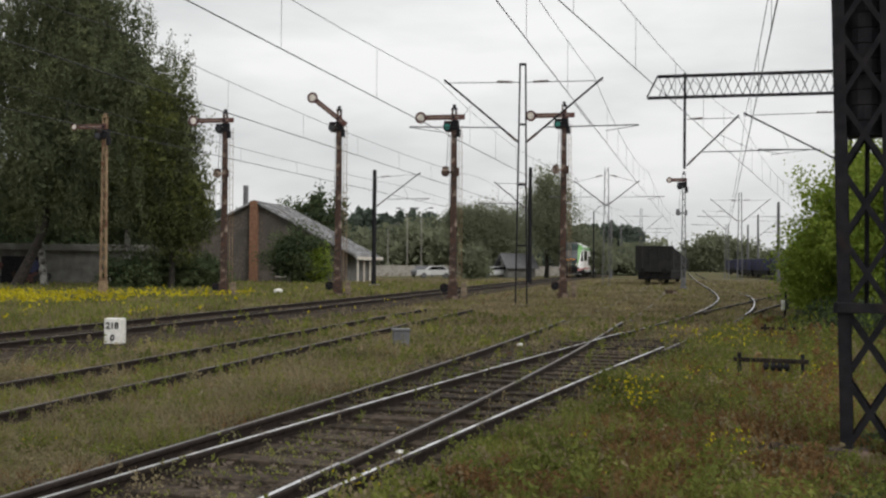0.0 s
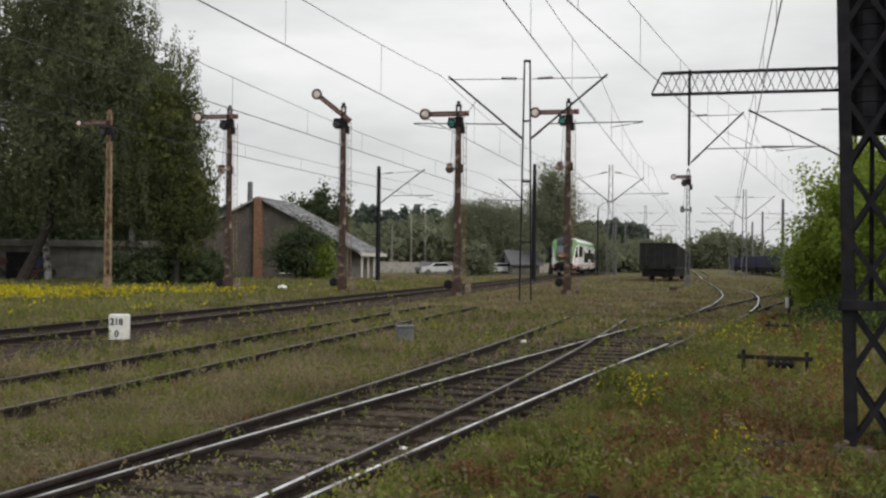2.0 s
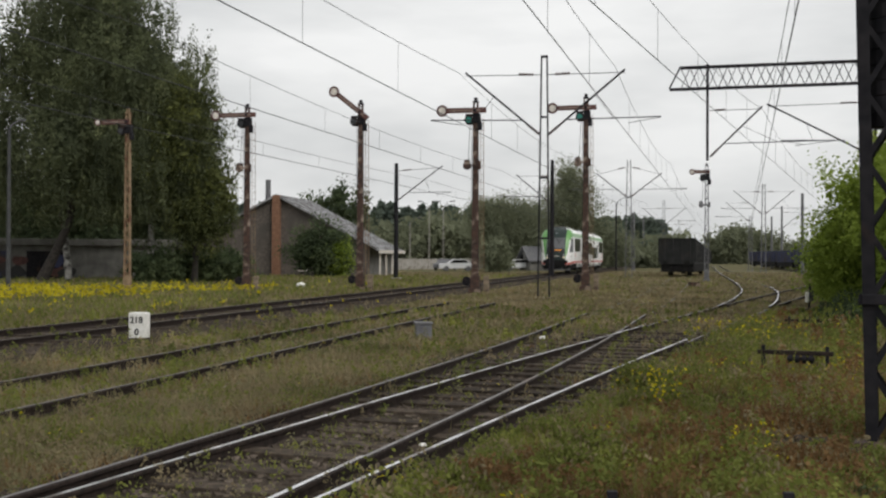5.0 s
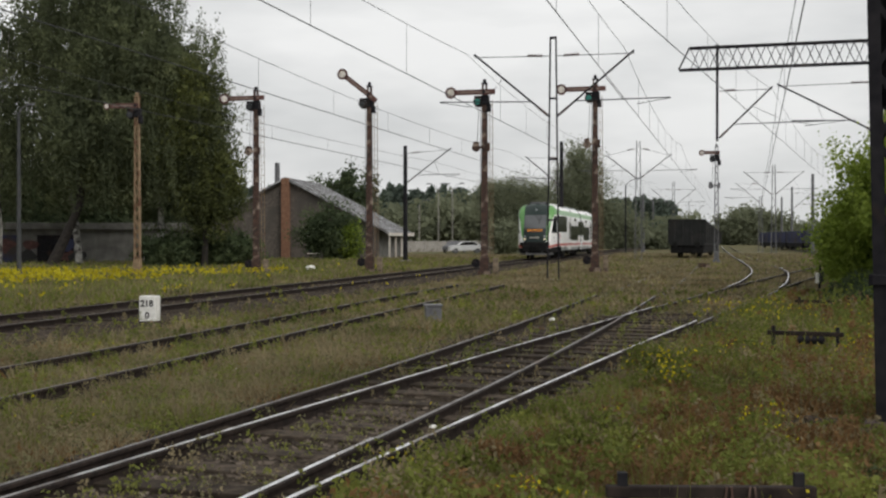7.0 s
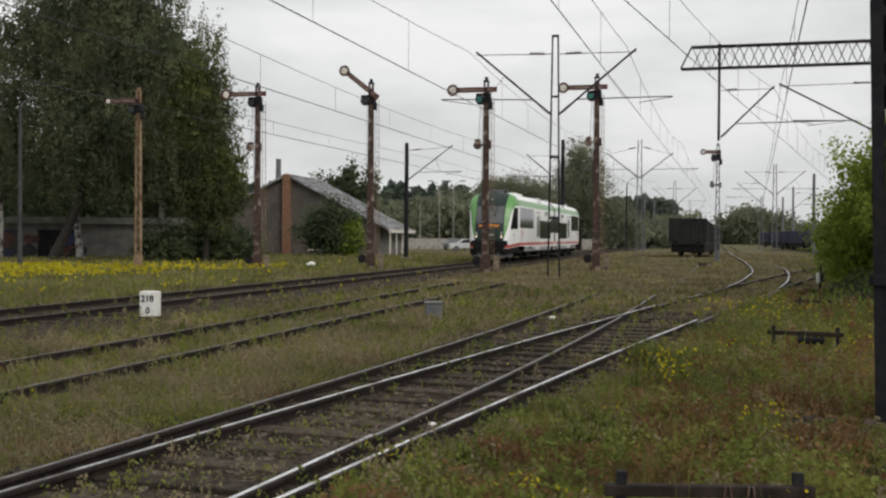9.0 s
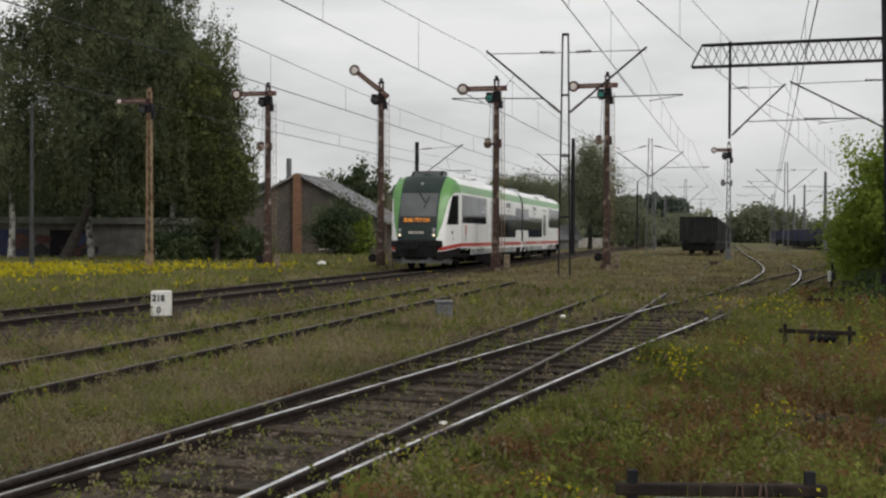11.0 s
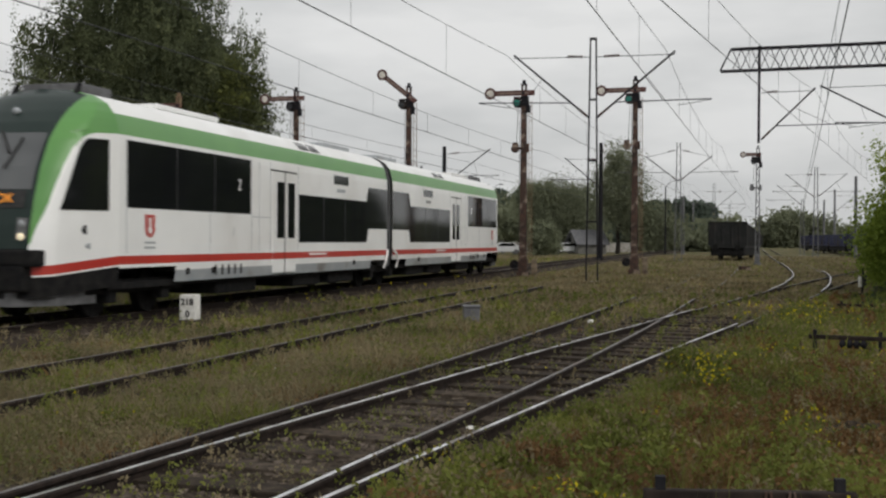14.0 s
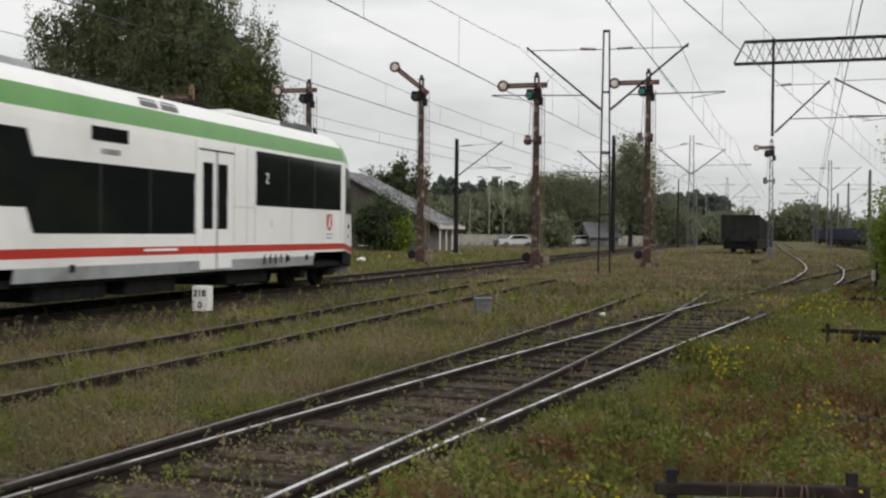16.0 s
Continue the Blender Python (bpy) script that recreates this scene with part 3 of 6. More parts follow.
    put("rail_guard", pl, M_PLOUGH, None, "dirty grey snow plough plate")

    # glazing and doors on both sides, each 6 mm proud
    def pane(name, outline, mat, s, parent, proud=0.006, label=""):
        bm = B()
        prism(bm, outline, s * (1.44 - 0.01), s * (1.44 + proud), "x")
        return put(name, bm, mat, parent, label)
    for s in (-1, 1):
        pane("window", [(-15.20, 1.92), (-10.06, 1.92), (-10.06, 3.09), (-15.20, 3.09)], M_TGLASS, s, side, label="tinted saloon window")
        pane("window", [(-7.27, 1.31), (-2.2, 1.31), (-2.02, 1.70), (-0.30, 1.70), (-0.30, 2.86), (-2.03, 2.86), (-2.2, 2.46), (-7.27, 2.46)], M_TGLASS, s, side, label="stepped tinted low-floor window")
        for yy in (-13.4, -11.8):
            pane("window_bar", [(yy - 0.02, 1.92), (yy + 0.02, 1.92), (yy + 0.02, 3.08), (yy - 0.02, 3.08)], M_BLACK, s, side, 0.009)
        for yy in (-5.6, -4.0):
            pane("window_bar", [(yy - 0.02, 1.31), (yy + 0.02, 1.31), (yy + 0.02, 2.46), (yy - 0.02, 2.46)], M_BLACK, s, side, 0.009)
        for k in (0, 1):
            y0 = -8.86 + 0.69 * k
            g0 = -8.63 if k == 0 else -7.99
            door = pane("door_leaf", [(y0, 0.62), (y0 + 0.665, 0.62), (y0 + 0.665, 2.92), (y0, 2.92)], M_TWHITE, s, car, 0.016, "white sliding door leaf")
            pane("door_glass", [(g0, 1.41), (g0 + 0.41, 1.41), (g0 + 0.41, 2.70), (g0, 2.70)], M_TGLASS, s, door, 0.022)
            pane("door_stripe", [(y0, 0.93), (y0 + 0.665, 0.93), (y0 + 0.665, 1.08), (y0, 1.08)], M_TRED, s, door, 0.020)
        pane("door_gap", [(-8.195, 0.6), (-8.155, 0.6), (-8.155, 2.95), (-8.195, 2.95)], M_BLACK, s, side, 0.02)
        pane("door_header", [(-8.95, 2.935), (-7.45, 2.935), (-7.45, 2.965), (-8.95, 2.965)], M_BLACK, s, side, 0.014)
        pane("side_display", [(-4.86, 2.83), (-3.74, 2.83), (-3.74, 3.06), (-4.86, 3.06)], M_TGLASS, s, side, 0.010, "small dark route display")
        for yy in (-15.225, -10.0, -8.98, -7.32, -9.6):
            pane("panel_joint", [(yy - 0.008, 1.12), (yy + 0.008, 1.12), (yy + 0.008, 3.1), (yy - 0.008, 3.1)], M_TGREY, s, side, 0.003)
        pane("panel_joint", [(-10.0, 1.86), (-9.0, 1.86), (-9.0, 1.875), (-10.0, 1.875)], M_TGREY, s, side, 0.004)
        # coat of arms: a red shield
        arms = pane("shield", [(-14.58, 1.81), (-14.58, 1.52), (-14.52, 1.44), (-14.41, 1.39), (-14.30, 1.44), (-14.24, 1.52), (-14.24, 1.81)], M_TRED, s, side, 0.008, "red shield emblem")
        pane("shield_figure", [(-14.47, 1.75), (-14.45, 1.62), (-14.49, 1.52), (-14.41, 1.45), (-14.34, 1.52), (-14.38, 1.62), (-14.35, 1.75)], M_TWHITE, s, arms, 0.012)
        for za in (1.20, 1.29):
            pane("lettering", [(-14.60, za), (-14.22, za), (-14.22, za + 0.035), (-14.60, za + 0.035)], M_TGREY, s, side, 0.006)
        pane("lettering", [(-6.6, 1.0), (-5.4, 1.0), (-5.4, 1.045), (-6.6, 1.045)], M_TWHITE, s, side, 0.006)
        pane("lettering", [(-4.62, 2.62), (-4.02, 2.62), (-4.02, 2.71), (-4.62, 2.71)], M_TGREY, s, side, 0.008)
        two = [(-0.1, -0.11), (-0.1, -0.15), (0.1, -0.15), (0.1, -0.11), (-0.03, -0.11), (0.09, 0.02), (0.09, 0.15), (-0.1, 0.15), (-0.1, 0.10), (0.03, 0.10), (0.03, 0.03)]
        pane("class_numeral", [(-10.62 + s * a * 0.7, 2.53 + b * 0.75) for a, b in two], M_TWHITE, s, side, 0.010)
        for k in range(5):
            y0 = -11.75 + 0.30 * k
            pane("skirt_vent", [(y0, 0.66), (y0 + 0.06, 0.66), (y0 + 0.06, 0.86), (y0, 0.86)], M_TDARK, s, car, 0.002)
        for y0 in (-13.0, -11.9, -3.3):
            pane("jacking_point", [(y0, 0.70), (y0 + 0.14, 0.70), (y0 + 0.14, 0.82), (y0, 0.82)], M_TDARK, s, car, 0.003)
        pane("side_hatch", [(-10.9, 1.45), (-10.88, 1.45), (-10.88, 1.62), (-10.9, 1.62)], M_TGREY, s, side, 0.004)
        pane("panel_joint", [(-12.0, 1.09), (-11.985, 1.09), (-11.985, 1.9), (-12.0, 1.9)], M_TGREY, s, side, 0.003)
        # cab side window on the tapering cab wall
        bm = B()
        pts = []
        for y, z in ((-15.71, 1.85), (-15.71, 3.05), (-16.16, 3.04), (-16.25, 3.0), (-16.36, 2.86), (-16.78, 1.84)):
            x = cab_half(y) + 0.012
            pts.append(bm.verts.new((s * x, y, z)))
        bm.faces.new(pts)
        ret = bmesh.ops.extrude_face_region(bm, geom=bm.faces[:])
        bmesh.ops.translate(bm, verts=[v for v in ret["geom"] if isinstance(v, bmesh.types.BMVert)], vec=(-s * 0.03, 0, 0))
        bmesh.ops.recalc_face_normals(bm, faces=bm.faces)
        put("cab_window", bm, M_TGLASS, None, "dark slanted cab window")
        # small dark emblem and a line of lettering below it, on the cab wall
        for name, y, z, a, b in (("cab_emblem", -16.22, 1.52, 0.10, 0.08), ("cab_lettering", -16.13, 1.25, 0.11, 0.05)):
            bm = B()
            x = cab_half(y) + 0.004
            prism(bm, [(y + a * math.cos(k * math.pi / 5), z + b * math.sin(k * math.pi / 5)) for k in range(10)], s * (x - 0.05), s * x, "x")
            put(name, bm, M_BLACK if b > 0.05 else M_TGREY)
    # roof gear
    put("air_conditioner", box(B(), -0.6, 0.6, -15.3, -14.3, 3.92, 4.10, 0.04), M_RUBBER, roof, "low dark roof unit")
    for s in (-1, 1):
        put("horn", rod(B(), (s * 0.62, -15.50, 3.85), (s * 0.62, -15.38, 4.06), 0.07, 0.04), M_TDARK, roof)
        for y0 in (-7.0, -6.25):
            bm = B()
            z0, z1 = 3.57, 3.73
            vs = [bm.verts.new((s * (np.interp(z, [3.53, 3.70, 3.84], [1.325, 1.20, 0.95]) + 0.012), y, z + 0.012)) for y, z in ((y0 + 0.12, z0), (y0 + 0.74, z0), (y0 + 0.62, z1), (y0, z1))]
            bm.faces.new(vs)
            put("roof_vent", bm, M_PLOUGH, roof, "grey slanted roof vent")
    put("roof_box", box(B(), -0.75, 0.75, -12.9, -10.2, 3.9, 4.01, 0.03), M_TWHITE, roof)
    put("roof_box", box(B(), -0.6, 0.6, -3.4, -1.3, 3.9, 4.05, 0.04), M_TGREY, roof)
    # antenna
    put("antenna", bar(bar(B(), (0.2, -9.2, 3.9), (0.2, -9.3, 4.22), 0.03), (0.2, -9.3, 4.22), (0.2, -9.0, 4.1), 0.03), M_BLACK, roof)
    return roof


WHEELSETS = []


def make_railcar():
    car = thing("diesel_railcar", (0, 0, 0), "white two-coach diesel railcar with green band and red stripe", "train")
    make_coach(car, 1)
    make_coach(car, -1)
    # gangway bellows
    bm = B()
    for k in range(5):
        y = -0.26 + 0.13 * k
        g = 0.97 if k % 2 else 0.93
        prism(bm, [(w * g, 0.6 + (z - 0.57) * 0.985) for z, w in LEVELS] + [(-w * g, 0.6 + (z - 0.57) * 0.985) for z, w in LEVELS[-2::-1]], y - 0.05, y + 0.05, "y")
    part("gangway_bellows", bm, M_RUBBER, car, "grey ribbed gangway bellows")
    for s in (-1, 1):
        for y in (-0.62, 0.62):
            bm = tube(B(), [(s * 1.45, y, 0.55), (s * 1.52, y, 0.75), (s * 1.52, y * 0.75, 0.98), (s * 1.46, y * 0.45, 1.08)], 0.035, 6)
            part("gangway_hose", bm, M_TWHITE, car)
    # bogies
    for yb in (-14.3, 0.0, 14.3):
        fr = part("bogie_frame", box(box(box(B(), -1.15, -0.98, yb - 1.7, yb + 1.7, 0.42, 0.66, 0.03), 0.98, 1.15, yb - 1.7, yb + 1.7, 0.42, 0.66, 0.03), -1.0, 1.0, yb - 0.3, yb + 0.3, 0.4, 0.62, 0.03), M_TDARK, car)
        for yy in (-0.95, 0.95):
            bm = rod(B(), (-0.95, 0, 0), (0.95, 0, 0), 0.08, n=10)
            for s in (-1, 1):
                rod(bm, (s * 0.69, 0, 0), (s * 0.82, 0, 0), 0.42, n=24)
                rod(bm, (s * 0.66, 0, 0), (s * 0.69, 0, 0), 0.445, n=24)
                rod(bm, (s * 0.82, 0, 0), (s * 0.83, 0, 0), 0.30, 0.2, n=12)
                box(bm, s * 0.83 - 0.01, s * 0.83 + 0.01, -0.05, 0.05, -0.24, 0.24)
            ws = part("wheelset", bm, M_TDARK, car)
            ws.location = (0, yb + yy, 0.42)
            WHEELSETS.append(ws)
            for s in (-1, 1):
                part("axle_box", box(B(), s * 1.07 - 0.12, s * 1.07 + 0.12, yb + yy - 0.16, yb + yy + 0.16, 0.26, 0.56, 0.03), M_TDARK, car)
    for y0, y1 in ((-11.2, -9.2), (-7.0, -5.2), (-4.6, -2.6), (2.6, 4.6), (5.2, 7.0), (9.2, 11.2)):
        part("engine_tank", box(B(), -1.2, 1.2, y0, y1, 0.24, 0.56, 0.04), M_TDARK, car)
    # destination in amber letters on the front display
    txt = bpy.data.curves.new("destination_text", 'FONT')
    txt.body, txt.size, txt.align_x, txt.align_y, txt.extrude = "BIAŁYSTOK", 0.215, 'CENTER', 'CENTER', 0.002
    txt.materials.append(M_AMBER)
    t0 = new("destination_text", txt)
    t0.parent = car
    tilt = math.degrees(math.atan2(nose_y(2.12) - nose_y(1.90), 0.22))
    t0.matrix_basis = pose(0, nose_y(2.01) - 0.035, 2.01, 90 - tilt, 0, 0)
    return car


RAILCAR = make_railcar()
# seconds and the place of the gangway along the main line
RUN = [(0.0, 152.0), (1.0, 145.9), (2.0, 139.2), (3.0, 132.0), (4.0, 124.1), (5.0, 115.7), (6.5, 102.4), (7.5, 93.3), (9.0, 80.0), (10.0, 71.1), (11.5, 57.32), (12.0, 52.6), (12.5, 47.77), (13.0, 42.7), (13.5, 37.78), (14.0, 32.86), (14.5, 27.9), (15.0, 22.8), (15.5, 17.6), (16.0, 12.4)]


def run_y(t):
    """Smooth place of the railcar at t."""
    k = [(y, tt) for tt, y in RUN]
    i = max(0, min(len(k) - 2, next((j for j in range(len(k) - 1) if t <= k[j + 1][1]), len(k) - 2)))

    def slope(j):
        a, b = max(j - 1, 0), min(j + 1, len(k) - 1)
        return (k[b][0] - k[a][0]) / (k[b][1] - k[a][1])
    h = k[i + 1][1] - k[i][1]
    u = (t - k[i][1]) / h
    m0, m1 = slope(i) * h, slope(i + 1) * h
    return (2 * u ** 3 - 3 * u ** 2 + 1) * k[i][0] + (u ** 3 - 2 * u ** 2 + u) * m0 + (-2 * u ** 3 + 3 * u ** 2) * k[i + 1][0] + (u ** 3 - u ** 2) * m1


def motions():
    walk(RAILCAR, [(t / 4, pose(-11.85 - 0.025 * run_y(t / 4), run_y(t / 4), MAIN_Z, 0, 0, 1.43)) for t in range(65)])
    for ws in WHEELSETS:
        y = ws.location.y
        walk(ws, [(k / 30, pose(0, y, 0.42, math.degrees((RUN[0][1] - run_y(k / 30)) / 0.42), 0, 0)) for k in range(481)])


# ---- semaphore signals ----
def make_semaphore(at, top, arm_z, arm_len, tilt, label, lattice=False, second=True, mat=None, tail=0.5, disc_r=0.255, lit=False):
    """A mechanical semaphore: mast, arm with disc, spectacle, lamp, ladder, wire gear, base and stub post. at: base; heights above it."""
    mat = mat or M_RUST
    s = thing("semaphore", at, label, "signal", "semaphores")
    w0, w1 = (0.28, 0.16) if lattice else (0.25, 0.16)
    # mast of two channels with battens between them, tapering
    for sx in (-1, 1):
        bm = bar(B(), (sx * w0 / 2, 0, 0), (sx * w1 / 2, 0, top), 0.06, 0.16)
        part("mast_channel", bm, mat, s)
    n = int(top / 0.42)
    for k in range(1, n):
        z = top * k / n
        w = w0 + (w1 - w0) * z / top
        bm = B()
        if lattice:
            sg = 1 if k % 2 else -1
            bar(bm, (-w / 2 * sg, -0.06, z - top / n / 2), (w / 2 * sg, -0.06, z + top / n / 2), 0.045, 0.012, (0, 1, 0))
            bar(bm, (-w / 2 * sg, 0.06, z - top / n / 2), (w / 2 * sg, 0.06, z + top / n / 2), 0.045, 0.012, (0, 1, 0))
        else:
            box(bm, -w / 2, w / 2, -0.085, 0.085, z - top / n / 2 + 0.003, z + top / n / 2 - 0.003)
        part("batten", bm, mat, s)
    part("mast_cap", box(box(B(), -0.13, 0.13, -0.11, 0.11, top, top + 0.06, 0.02), -0.07, 0.07, -0.07, 0.07, top + 0.06, top + 0.22, 0.03), M_DARKSTEEL if not lattice else mat, s)
    # arm
    arm = new("arm")
    arm.parent = s
    arm.matrix_basis = pose(0, -0.16, arm_z, 0, tilt, 0)
    blade = part("blade", box(B(), -arm_len + 0.2, tail, -0.012, 0.012, -0.115, 0.115, 0.008), M_ARM, arm, "faded red and white arm blade")
    part("blade_stripe", box(B(), -arm_len + 0.32, tail - 0.25, -0.022, -0.0125, -0.036, 0.036), M_STRIPE, blade)
    bm = B()
    rod(bm, (-arm_len, -0.012, 0), (-arm_len, 0.012, 0), disc_r, n=22)
    disc = part("arm_disc", bm, M_ARM, arm)
    part("disc_face", rod(B(), (-arm_len, -0.02, 0), (-arm_len, -0.0125, 0), disc_r * 0.62, n=20), M_ARMWHITE, disc)
    part("pivot", rod(B(), (0, -0.05, 0), (0, 0.14, 0), 0.07, n=10), M_DARKSTEEL, arm)
    # spectacle with glasses, and lamp
    sp = B()
    box(sp, -0.42, 0.05, -0.20, -0.17, arm_z - 0.28, arm_z - 0.16)
    rod(sp, (-0.28, -0.2, arm_z - 0.42), (-0.28, -0.17, arm_z - 0.42), 0.19, n=14)
    part("spectacle", sp, M_DARKSTEEL, s)
    part("signal_glass", rod(B(), (-0.28, -0.215, arm_z - 0.42), (-0.28, -0.205, arm_z - 0.42), 0.13, n=12), M_GREENGLASS if lit else M_WINDARK, s, "green signal glass" if lit else "dark signal glass")
    lm = box(B(), -0.40, -0.14, -0.10, 0.16, arm_z - 0.62, arm_z - 0.28, 0.03)
    rod(lm, (-0.27, 0.03, arm_z - 0.28), (-0.27, 0.03, arm_z - 0.14), 0.07, 0.03)
    part("signal_lamp", lm, M_DARKSTEEL, s)
    part("arm_bearing", box(box(B(), -0.13, 0.2, -0.13, 0.12, arm_z - 0.55, arm_z - 0.12, 0.03), 0.1, 0.28, -0.1, 0.1, arm_z - 0.85, arm_z - 0.5, 0.03), M_DARKSTEEL, s)
    if second:
        zb = arm_z * 0.70
        lv = box(B(), -0.42, 0.22, -0.14, -0.10, zb - 0.05, zb + 0.05)
        rod(lv, (-0.36, -0.18, zb - 0.02), (-0.36, -0.02, zb - 0.02), 0.17, n=14)
        box(lv, -0.50, -0.26, -0.08, 0.14, zb - 0.02, zb + 0.26, 0.03)
        bar(lv, (0.18, -0.1, zb - 0.18), (0.18, -0.1, zb + 0.2), 0.12, 0.06)
        part("lower_lamp_bracket", lv, mat, s, "lamp and lever bracket")
        part("pull_rod", rod(B(), (-0.30, -0.12, zb + 0.2), (-0.22, -0.12, arm_z - 0.5), 0.012, n=5), M_DARKSTEEL, s)
    if lattice:
        part("mast_foot", box(box(B(), -0.17, 0.17, -0.15, 0.15, 0.0, 0.8, 0.03), -0.24, 0.24, -0.2, 0.2, -0.15, 0.22, 0.02), mat, s, "riveted foot of the mast")
        return s
    # ladder
    ld = B()
    for dx in (0.0, 0.22):
        rod(ld, (0.24 + dx * 0.4, 0.10 + dx * 0.8, 0.5), (0.20 + dx * 0.4, 0.10 + dx * 0.8, arm_z - 0.3), 0.014, n=5)
    k = 0.7
    while k < arm_z - 0.4:
        rod(ld, (0.24, 0.10, k), (0.325, 0.276, k), 0.010, n=4)
        k += 0.32
    part("ladder", ld, M_PALERUST, s)
    for k in (0.35, 0.62):
        part("ladder_stay", bar(B(), (0.05, 0.05, arm_z * k), (0.30, 0.18, arm_z * k), 0.03, 0.012), mat, s)
    part("pull_wire", rod(B(), (-0.17, -0.12, 0.5), (-0.15, -0.12, arm_z - 0.3), 0.009, n=4), M_DARKSTEEL, s)
    # foot
    part("mast_foot", box(box(B(), -0.19, 0.19, -0.16, 0.16, 0.0, 0.8, 0.03), -0.26, 0.26, -0.22, 0.22, -0.15, 0.22, 0.02), mat, s, "riveted foot of the mast")
    part("wire_wheel", rod(rod(B(), (-0.36, -0.14, 0.55), (-0.36, -0.06, 0.55), 0.2, n=16), (-0.36, -0.2, 0.55), (-0.36, 0.0, 0.55), 0.05, n=8), M_DARKSTEEL, s)
    part("stub_post", box(B(), 0.38, 0.60, -0.12, 0.12, -0.2, 0.78, 0.02), M_STUB, s, "short brown wooden post beside the mast")
    return s


make_semaphore((-10.64, 49.09, -0.15), 8.17 + 0.15, 7.82 + 0.15, 1.47, 0, "rusty semaphore signal with its red arm level", lit=True)
make_semaphore((-6.38, 53.62, -0.08), 8.83 + 0.08, 8.40 + 0.08, 1.55, 0, "rusty semaphore with level arm and green glass", lit=True)
make_semaphore((-16.51, 51.01, -0.16), 8.49 + 0.16, 8.12 + 0.16, 1.6, 38, "rusty semaphore signal with its arm raised aslant", second=False)
make_semaphore((-22.68, 52.21, -0.31), 8.64 + 0.31, 8.30 + 0.31, 1.6, 0, "rusty semaphore with level arm before a tree")
make_semaphore((-27.40, 49.18, -0.31), 8.13 + 0.31, 7.73 + 0.31, 1.5, 0, "slim ochre lattice semaphore with a thin level arm", lattice=True, second=False, mat=M_PALERUST, tail=0.15, disc_r=0.17)
make_semaphore((-1.33, 78.99, -0.15), 7.58 + 0.15, 7.20 + 0.15, 0.95, 0, "small grey lattice semaphore far down the yard", lattice=True, mat=M_GREYSTEEL, tail=0.2, disc_r=0.2)


# ---- overhead line masts ----
def insulator(bm, a, b):
    a, b = Vector(a), Vector(b)
    for k in range(5):
        c = a.lerp(b, (k + 0.5) / 5)
        d = (b - a).normalized() * 0.025
        rod(bm, c - d, c + d, 0.06, n=8)


def cantilever(parent, foot, tip, tie, reach, z_reg, mat):
    """A raking tube from foot to tip, a tie back to the mast, a registration arm at z_reg out to reach. All in the mast's space, in its x-z plane."""
    part("cantilever_tube", rod(B(), foot, tip, 0.04, n=7), mat, parent)
    f, tp = Vector(foot), Vector(tip)
    for a, b in ((f.lerp(tp, 0.03), f.lerp(tp, 0.16)), (Vector(tie).lerp(tp, 0.10), Vector(tie).lerp(tp, 0.30))):
        bm = rod(B(), a, b, 0.025, n=6)
        insulator(bm, a, b)
        part("insulator", bm, M_INSUL, parent, "brown porcelain insulator")
    part("tie_rod", rod(B(), tie, tp + Vector((0, 0, -0.12)) if abs(tie[2] - tip[2]) < 1 else tip, 0.016, n=5), mat, parent)
    mid = f.lerp(tp, 0.25)
    part("registration_arm", rod(B(), (mid.x, 0, z_reg), (reach, 0, z_reg + 0.06), 0.022, n=6), mat, parent)
    part("steady_arm", rod(B(), (reach, 0, z_reg + 0.04), (reach + (mid.x - reach) * 0.35, 0, z_reg - 0.16), 0.014, n=5), mat, parent)
    part("hanger", rod(B(), (mid.x * 0.5 + reach * 0.5, 0, z_reg + 0.03), f.lerp(tp, 0.62), 0.01, n=4), mat, parent)


def make_mast(at, top, label, mat, sides, scale=1.0, style="twin", turn=0.0, arm=(3.05, 8.72)):
    m = thing("catenary_mast", at, label, "mast", "overhead line masts", turn)
    if style == "twin":
        for sx in (-1, 1):
            bm = bar(B(), (sx * 0.22, 0, -0.1), (sx * 0.105, 0, top), 0.055, 0.14)
            part("mast_leg", bm, mat, m)
        for k in range(1, 4):
            z = top * k / 4
            w = 0.22 - 0.115 * z / top
            part("batten", box(B(), -w, w, -0.05, 0.05, z - 0.035, z + 0.035), mat, m)
        part("mast_head", box(B(), -0.13, 0.13, -0.07, 0.07, top - 0.05, top + 0.03), mat, m)
    elif style == "lattice":
        for sx in (-1, 1):
            for sy in (-1, 1):
                part("mast_leg", bar(B(), (sx * 0.26, sy * 0.2, -0.1), (sx * 0.13, sy * 0.1, top), 0.06, 0.06), mat, m)
        n = 14
        for k in range(n):
            z0, z1 = top * k / n, top * (k + 1) / n
            w0, w1 = 0.26 - 0.13 * k / n, 0.26 - 0.13 * (k + 1) / n
            sg = 1 if k % 2 else -1
            bm = bar(B(), (-sg * w0, -0.2, z0), (sg * w1, -0.18, z1), 0.03, 0.012, (0, 1, 0))
            part("lacing", bm, mat, m)
    else:
        part("mast_shaft", rod(B(), (0, 0, -0.1), (0, 0, top), 0.19, 0.14, n=10), mat, m)
        part("mast_cap", rod(B(), (0, 0, top), (0, 0, top + 0.06), 0.16, 0.1, n=10), mat, m)
    part("mast_foot", box(B(), -0.4, 0.4, -0.35, 0.35, -0.3, 0.06, 0.04), M_CONCRETE, m)
    for s in sides:
        cantilever(m, (s * 0.12, 0, 6.25 * scale), (s * arm[0] * scale, 0, arm[1] * scale), (s * 0.1, 0, 8.58 * scale), s * 4.4 * scale, 6.85 * scale, mat)
    return m


